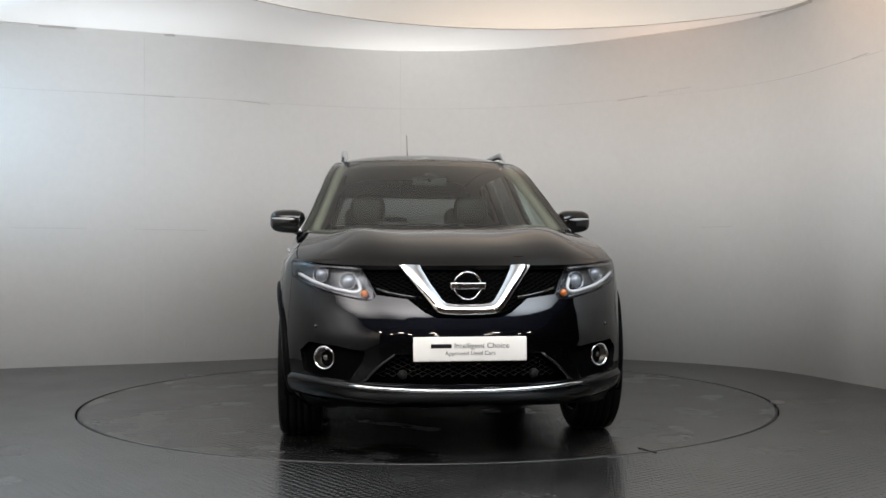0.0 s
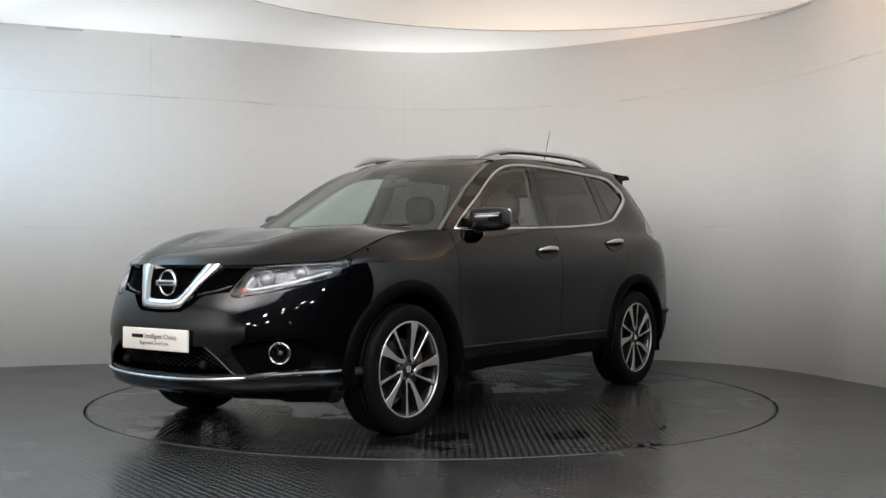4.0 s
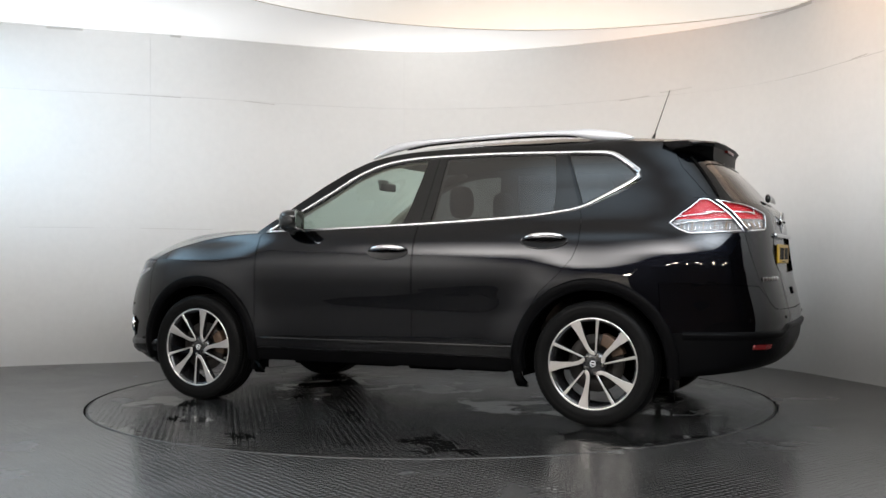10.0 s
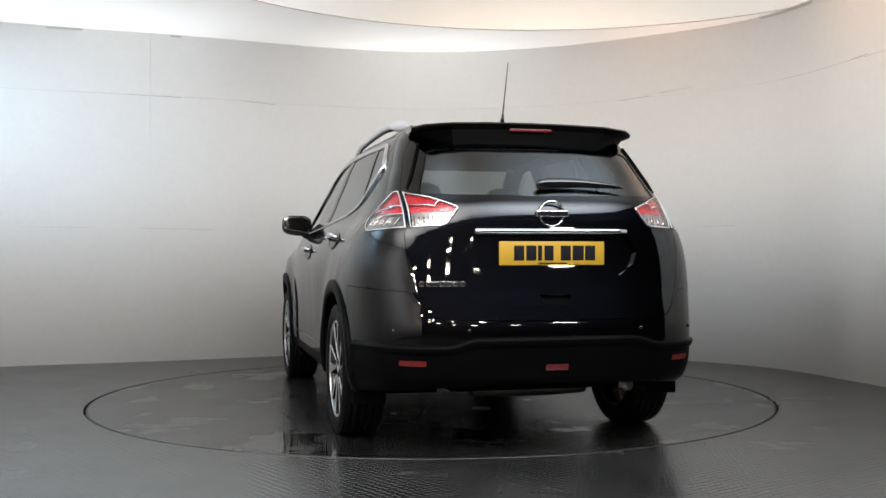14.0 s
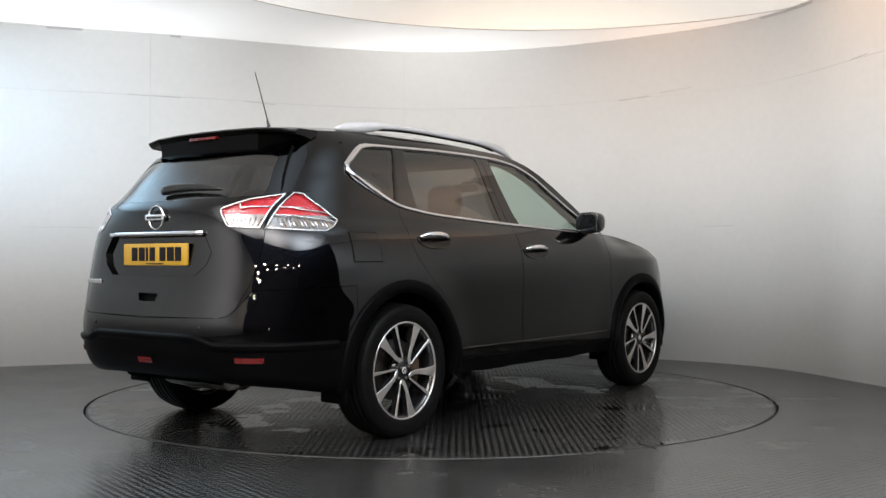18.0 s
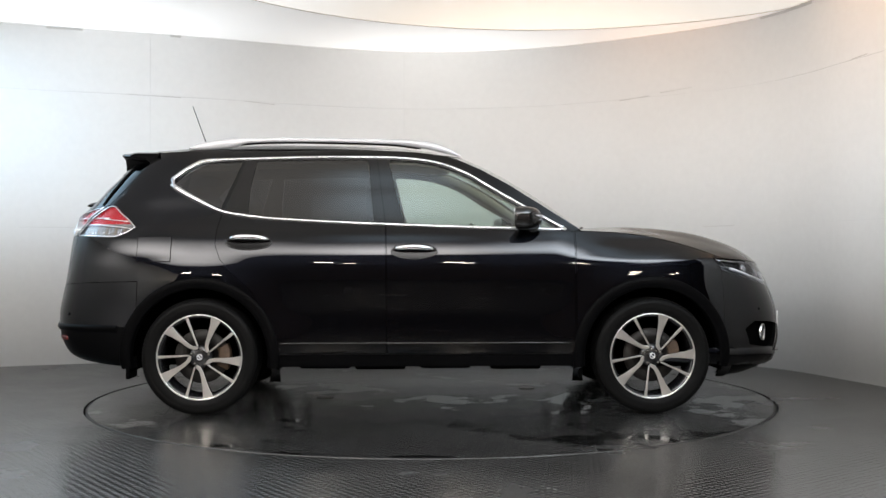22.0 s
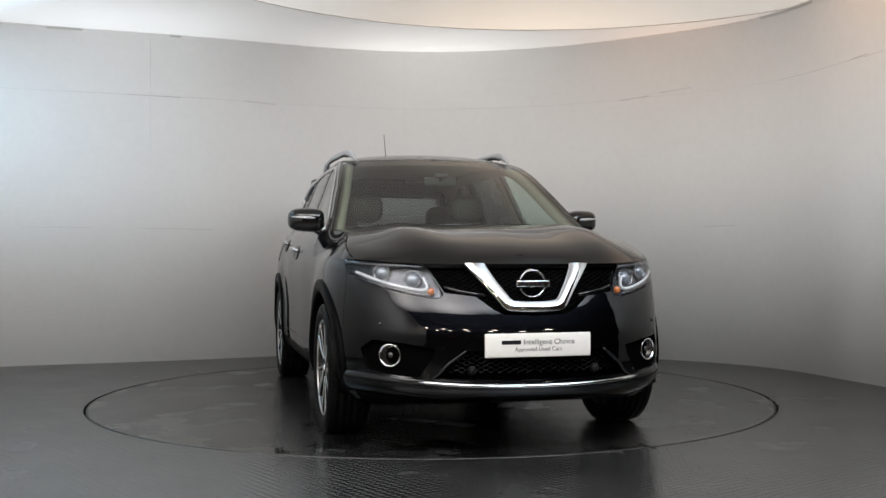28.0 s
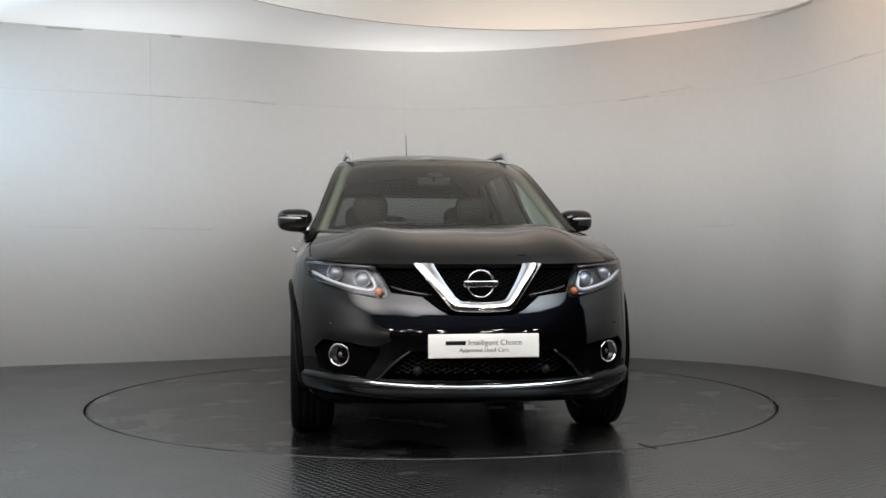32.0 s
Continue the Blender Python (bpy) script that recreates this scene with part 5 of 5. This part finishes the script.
    pts = [on(s_x(x, z), z, -0.004, sd) for x, z in ((1.755, 0.918), (1.85, 0.912), (1.95, 0.905))] + [on(s_y(y, z), z, -0.006, sd) for y, z in ((0.60, 0.903), (0.51, 0.893))]
    part("brow", tube(pts, 0.005, 6), LAMPRING, head)

# chin along the foot of the front bumper, and the ledge above the lower rear edge
def skirt(name, zline, prof, ys, front, parent, material, label=""):
    """A moulding across the car: zline(y) gives its height, prof (dz, out) its section."""
    b = bmesh.new()
    grid(b, [[on(s_y(abs(y), zline(abs(y)) + dz, front), zline(abs(y)) + dz, o * fade(abs(y)), 1 if y >= 0 else -1) for y in ys] for dz, o in prof])
    bmesh.ops.recalc_face_normals(b, faces=b.faces)
    b.normal_update()
    if sum(f.normal.x for f in b.faces) * (1 if front else -1) < 0:
        bmesh.ops.reverse_faces(b, faces=b.faces)
    return part(name, b, material, parent, label)


fade = lambda y: 1.0
YS = [math.copysign(0.86 * abs(v) ** 0.8, v) for v in np.linspace(-1, 1, 61)]
chin_z = lambda y: 0.352 + 0.026 * sstep(0.40, 0.80, y)
skirt("chin", chin_z, ((0.012, -0.004), (0.0, 0.004), (-0.010, 0.009), (-0.024, 0.013), (-0.062, 0.015), (-0.092, 0.006), (-0.104, -0.02)), YS, True, bumper, PAINT, "black painted chin under the front bumper")
ledge_z = lambda y: 0.566 - 0.034 * sstep(0.38, 0.52, y)
skirt("bumper_ledge", ledge_z, ((0.012, -0.006), (0.003, 0.004), (-0.002, 0.013), (-0.012, 0.016), (-0.030, 0.010), (-0.045, -0.006)), YS, False, rear_bumper, PLASTIC, "black plastic ledge across the rear bumper")
for sd in (1, -1):
    # beige trim inside the windscreen pillars
    pts = [(p[0] - 0.05, (p[1] - 0.055) * sd, p[2] - 0.03) for p in crom(SC[3], 14)]
    part("pillar_lining", tube(pts, 0.030, 8), LIGHTTRIM, car, "beige windscreen pillar lining")
    # painted edges of the intake
    edgep = crom(((0.34, 0.502), (0.42, 0.44), (0.47, 0.385), (0.50, 0.362)), 10)
    part("intake_edge", tube([on(s_y(y, z), z, 0.001, sd) for y, z in edgep], 0.007, 6), PAINT, bumper)

# wipers on the windscreen and cowl
bm = box((0.93, -0.70, 1.085), (1.06, 0.70, 1.10), 0.01)
part("cowl", bm, PLASTIC, car)
for y0, y1 in ((-0.52, 0.10), (0.08, 0.58)):
    pts = [(1.045 - 0.12 * (y / 0.7) ** 2, y, 1.122 + 0.012 * k / 8) for k, y in enumerate(np.linspace(y0, y1, 9))]
    part("wiper", tube(pts, [0.006, 0.010, 0.011, 0.011, 0.010, 0.009, 0.008, 0.007, 0.005], 6), BLACK, car)

# ---- tail ----
AMBERTINT = mat("faint_amber_lens", (0.45, 0.30, 0.18), 0.25, 0.5)
REDSTRIP = mat("red_lamp_strip", (0.42, 0.010, 0.016), 0.2, coat=0.8)
for sd in (1, -1):
    lampo = part("tail_light", formed(tail_out_flat, sd, 0.020, -0.019), LAMPBLACK, car, "red and clear wrap-round tail light")
    lampi = part("tail_light_inner", formed(tail_in_flat, sd, 0.020, -0.019), LAMPBLACK, tailgate, "red and clear tail light on the tailgate")
    for flat, lamp in ((tail_out_flat, lampo), (tail_in_flat, lampi)):
        cz = lambda f: sum(p[1] for p in f) / len(f)
        for nm, lo, hi, material, lab in (("red_lens", 1.178, 2.0, REDLENS, "red lens"), ("red_strip", 1.142, 1.178, REDSTRIP, "deep red strip"), ("clear_section", 0.0, 1.142, TAILCLEAR, "clear silvered section")):
            sel = [f for f in flat if lo <= cz(f) < hi]
            if sel:
                part(nm, formed(sel, sd, 0.011, 0.006), material, lamp, lab)
        part("lens", formed(flat, sd, 0.001, 0), LENS, lamp)
    for lamp, outline_pts in ((lampo, TAIL_OUT[:3] + TAIL_OUT[4:]), (lampi, TAIL_IN)):
        edgep = []
        for a, b in zip(outline_pts, outline_pts[1:] + outline_pts[:1]):
            edgep += [(a[0] + (b[0] - a[0]) * k / 5, a[1] + (b[1] - a[1]) * k / 5) for k in range(5)]
        edgep = shrink(edgep, 0.007)
        part("bright_edge", tube([on(u, v, 0.0005, sd) for u, v in edgep + edgep[:1]], 0.0042, 6, False), REFLECT, lamp, "bright lamp border")
    for z0, z1 in ((1.178, 1.184), (1.140, 1.144)):
        edgep = px((-1.785, z0 - 0.022), (-1.87, z0 - 0.010), (-1.98, z0)) + pr((0.72, z1), (0.674, z1))
        part("bright_line", tube([on(u, v, -0.003, sd) for u, v in crom(edgep, 16)], 0.0032, 6), REFLECT, lampo)
    edgep = pr((0.655, 1.186), (0.57, 1.184), (0.545, 1.176), (0.535, 1.196), (0.52, 1.204))
    part("bright_line", tube([on(u, v, -0.003, sd) for u, v in edgep], 0.0042, 6), REFLECT, lampi)
    for k in range(14):
        x = -1.825 - 0.019 * k
        part("lens_rib", tube([on(s_x(x, z), z, -0.005, sd) for z in (1.078, 1.105, 1.134)], 0.0022, 5), REFLECT if k % 3 else AMBERTINT, lampo)
    for k in range(7):
        y = 0.640 - 0.020 * k
        part("lens_rib", tube([on(s_y(y, z, False), z, -0.005, sd) for z in (1.086, 1.108, 1.134)], 0.0024, 5), REFLECT if k % 2 else AMBERTINT, lampi)
    rr = [[(s_y(y, z, False), z) for z in (0.443, 0.455, 0.467)] for y in np.linspace(0.605, 0.715, 8)]
    bm = patch(rr, 0.006, sd)
    rim(bm, 0.02, lambda co: Vector((1, 0, 0)))
    part("reflector", bm, REDDARK, rear_bumper, "red rear reflector")
    for y, z in ((0.74, 0.60), (0.42, 0.605)):
        p = on(s_y(y, z, False), z, 0.001, sd)
        part("parking_sensor", moved(lathe([(0.0, -0.004), (0.008, -0.003), (0.009, 0.0)], 14, "x"), Matrix.Translation(p)), BLACK, rear_bumper)
bm = join(*[patch([[(s_y(y, z, False), z) for z in (0.418, 0.432, 0.447)] for y in np.linspace(0.0, 0.055, 4)], 0.008, sd) for sd in (1, -1)])
part("rear_fog_lamp", bm, REDDARK, rear_bumper, "small red rear fog lamp")
emblem(-2.258, 1.142, 0.066, -1, tailgate)
pts = [on(s_y(abs(y), 1.058, False), 1.058, 0.010, 1 if y >= 0 else -1) for y in np.linspace(-0.372, 0.372, 15)]
part("tailgate_bar", tube(pts, 0.0125, 8, squash=0.8), CHROME, tailgate, "chrome bar above the number plate")
rplate = part("number_plate", box((-2.268, -0.26, 0.900), (-2.257, 0.26, 1.011), 0.004), YELLOW, tailgate, "yellow rear number plate")
for i, (y, w) in enumerate(((0.165, 0.05), (0.105, 0.05), (0.062, 0.02), (0.018, 0.045), (-0.065, 0.05), (-0.128, 0.056), (-0.188, 0.05))):
    part("plate_bar", box((-2.2695, y - w / 2, 0.922), (-2.266, y + w / 2, 0.992), 0.001), INK, rplate)
part("plate_bar", box((-2.2695, -0.07, 0.906), (-2.266, 0.07, 0.912), 0), INK, rplate)
for i in range(7):
    y, z = 0.620 - i * 0.030, 0.815
    p = on(s_y(y, z, False), z, 0.003, 1)
    part("model_bar", moved(box((-0.003, -0.011, -0.011), (0.003, 0.011, 0.011), 0.001), Matrix.Translation(p)), CHROME, tailgate)
# spoiler
# dull black for the shade under the spoiler, also the black of the glass fins
SPOILUNDER = mat("satin_black_shade_and_fins", (0.002, 0.002, 0.002), 0.4, spec=0.03)
rows = []
for y in np.concatenate([-np.array([0.585, 0.57, 0.53, 0.40, 0.2]), [0.0], np.array([0.2, 0.40, 0.53, 0.57, 0.585])]):
    k = (abs(y) / 0.57) ** 2
    end = max(0.0, (abs(y) - 0.50) / 0.085)
    e2 = sstep(0.38, 0.56, abs(y))
    zt = 1.640 - 0.030 * k - 0.012 * end
    tx = -1.965 + 0.055 * k ** 2 + 0.05 * end ** 2
    zb = 1.606 - 0.012 * k - 0.012 * end
    rows.append([(-1.68, y, zt - 0.004), (-1.82, y, (zt + zb) / 2 + 0.004), (tx + 0.01, y, zb), (tx, y, zb - 0.008), (tx + 0.008, y, zb - 0.020), (tx + 0.018 + 0.030 * e2, y, zb - 0.034 + 0.010 * e2),
                 (tx + 0.020 + 0.085 * e2, y * 0.985, 1.520 + 0.030 * e2), (tx + 0.018 + 0.125 * e2, y * 0.975, 1.468 + 0.055 * e2), (-1.80, y * 0.95, 1.48), (-1.68, y * 0.97, 1.58)])
bm = bmesh.new()
vs = grid(bm, rows, True)
bm.faces.new(vs[0])
bm.faces.new(list(reversed(vs[-1])))
bmesh.ops.recalc_face_normals(bm, faces=bm.faces)
bm.normal_update()
for e in bm.edges:
    e.smooth = e.calc_face_angle(0.0) < radians(28)
# faces turned down or back get the shade colour in place of the paint
for f in bm.faces:
    c = f.calc_center_median()
    f.material_index = 1 if f.normal.z < 0.12 and c.z < 1.605 and abs(f.normal.y) < 0.8 else 0
spoiler = part("spoiler", bm, (PAINT, SPOILUNDER), car, "black roof spoiler with downward faces coloured as dark shade")
part("brake_light", box((-1.965, -0.11, 1.560), (-1.93, 0.11, 1.576), 0.003), REDDARK, spoiler, "red high-level brake light")
for sd in (1, -1):
    pts = [on(s_y(y, z, False), z, 0.004, sd) for y, z in crom(((0.545, 1.50), (0.575, 1.42), (0.61, 1.33), (0.640, 1.262)), 14)]
    part("glass_fin", tube(pts, [0.008] * 10 + [0.008, 0.007, 0.005, 0.003], 8, squash=1.0), SPOILUNDER, tailgate, "gloss black strip beside the rear window")
# rear wiper and aerial
pts = [on(s_y(abs(y), z, False), z, 0.022, 1 if y >= 0 else -1) for y, z in crom(((0.045, 1.262), (0.0, 1.272), (-0.15, 1.276), (-0.30, 1.268), (-0.40, 1.258)), 16)]
part("rear_wiper", tube(pts, [0.020, 0.026, 0.027, 0.026, 0.025, 0.024, 0.023, 0.022, 0.021, 0.020, 0.018, 0.016, 0.014, 0.012, 0.009, 0.005], 10, squash=0.6), BLACK, tailgate, "black rear wiper")
part("aerial", join(tube([(-1.485, 0, 1.664), (-1.492, 0, 1.685), (-1.505, 0, 1.715)], [0.016, 0.010, 0.0055], 10), tube([(-1.50, 0, 1.71), (-1.596, 0, 1.975)], [0.0036, 0.0022], 8)), BLACK, car, "black whip aerial")

# ---- inside ----
for nm, dz, material in (("headliner", 0.035, LINER),):
    half = loft([[(p[0] - 0.02, p[1] * 0.93, p[2] - dz) for p in c] for c in RF], 24, 12)
    rows = [[(p[0], -p[1], p[2]) for p in r] for r in reversed(half[1:])] + [[tuple(p) for p in r] for r in half]
    bm = bmesh.new()
    grid(bm, rows)
    part(nm, bm, material, car)
pil = [f for f in quarter_flat + fd_pillar_flat + rd_pillar_flat if min(p[1] for p in f) > 1.11 and max(p[0] for p in f) < 3.6]
for sd in (1, -1):
    part("pillar_trim", formed(pil, sd, 0.040, 0), LIGHTTRIM, car)
    part("door_card", box((-0.87, min(0.72 * sd, 0.76 * sd), 0.45), (0.80, max(0.72 * sd, 0.76 * sd), 1.10), 0.015), DASHM, car)


def seat(x, y, width, recline, parent_name, rest_z):
    s = part(parent_name, join(box((x - 0.02, y - width / 2, 0.50), (x + 0.50, y + width / 2, 0.66), 0.05, 3)), SEAT, car)
    b = moved(box((-0.07, -width / 2, 0.0), (0.07, width / 2, 0.62), 0.055, 3), Matrix.Translation((x, y, 0.56)) @ Matrix.Rotation(radians(-recline), 4, "Y"))
    part("backrest", b, SEAT, s)
    return s


def pillow(c, r):
    """A soft block: a sphere pulled towards a box."""
    b = bmesh.new()
    bmesh.ops.create_uvsphere(b, u_segments=24, v_segments=14, radius=1.0)
    for v in b.verts:
        v.co = [c[i] + r[i] * math.copysign(abs(v.co[i]) ** 0.7, v.co[i]) for i in range(3)]
    return b


def headrest(s, x, y, z, w=0.25):
    part("headrest", pillow((x, y, z + 0.10), (0.055, w / 2, 0.105)), SEAT, s)
    part("headrest_post", join(*[tube([(x + 0.01, y + d, z - 0.12), (x, y + d, z + 0.03)], 0.006, 6) for d in (-0.06, 0.06)]), STEEL, s)


for y in (0.37, -0.37):
    s = seat(-0.12, y, 0.50, 18, "front_seat", 1.18)
    headrest(s, -0.34, y, 1.19)
bench = seat(-0.98, 0.0, 1.28, 20, "rear_bench", 1.18)
for y in (0.40, -0.40):
    headrest(bench, -1.24, y, 1.15)
part("dashboard", join(box((0.52, -0.70, 0.62), (0.98, 0.70, 1.035), 0.06, 3), box((0.50, -0.56, 0.98), (0.78, -0.20, 1.085), 0.03, 3)), DASHM, car)
part("console", box((-0.2, -0.12, 0.45), (0.6, 0.12, 0.78), 0.03), DASHM, car)
m = Matrix.Translation((0.36, -0.38, 0.985)) @ Matrix.Rotation(radians(-24), 4, "Y")
wheelbm = tube([(0, 0.178 * math.cos(t), 0.178 * math.sin(t)) for t in (2 * math.pi * k / 36 for k in range(37))], 0.015, 8, False)
part("steering_wheel", moved(join(wheelbm, box((-0.02, -0.17, -0.02), (0.02, 0.17, 0.03), 0.01), box((-0.02, -0.07, -0.07), (0.035, 0.07, 0.06), 0.02), tube([(0.0, 0, 0), (0.22, 0, -0.02)], 0.03, 8)), m), DASHM, car, "dark steering wheel on the right")
part("rear_view_mirror", join(box((0.38, -0.11, 1.405), (0.405, 0.11, 1.462), 0.012), tube([(0.405, 0, 1.44), (0.45, 0, 1.478)], 0.012, 6), box((0.405, -0.045, 1.455), (0.45, 0.045, 1.485), 0.012)), DASHM, car)
part("load_floor", box((-2.0, -0.43, 0.55), (-1.05, 0.43, 0.72), 0.02), DASHM, car)
# ---- what moves: the turntable and the car on it ----
OFF = (-0.035, -0.028)
TURNS = ((0.0, -84.56), (0.5, -86.6), (1.0, -90.15), (1.5, -95.4), (2.0, -101.66), (2.5, -108.0), (3.0, -114.47), (3.5, -120.9), (4.5, -133.9),
         (5.5, -146.8), (6.0, -153.25), (7.0, -166.15), (8.0, -179.1), (9.0, -192.3), (10.0, -205.4), (11.0, -218.3), (12.0, -231.2),
         (13.0, -243.9), (14.0, -256.5), (14.5, -262.8), (15.5, -275.9), (16.5, -288.9), (17.0, -295.5), (18.0, -308.2), (19.0, -321.2),
         (20.0, -333.8), (21.0, -346.9), (22.0, -359.8), (23.0, -373.05), (24.0, -386.2), (25.0, -399.25), (25.5, -405.6), (26.5, -418.5),
         (27.5, -431.3), (28.0, -436.73), (28.5, -440.4), (29.0, -442.57), (29.5, -443.22), (30.0, -443.25), (32.0, -443.25))


def motions():
    walk(turntable, [(t, pose(0, 0, 0, 0, 0, a)) for t, a in TURNS])
    walk(car, [(t, pose(0, 0, 0, 0, 0, a) @ Matrix.Translation((*OFF, 0.0))) for t, a in TURNS])


motions()
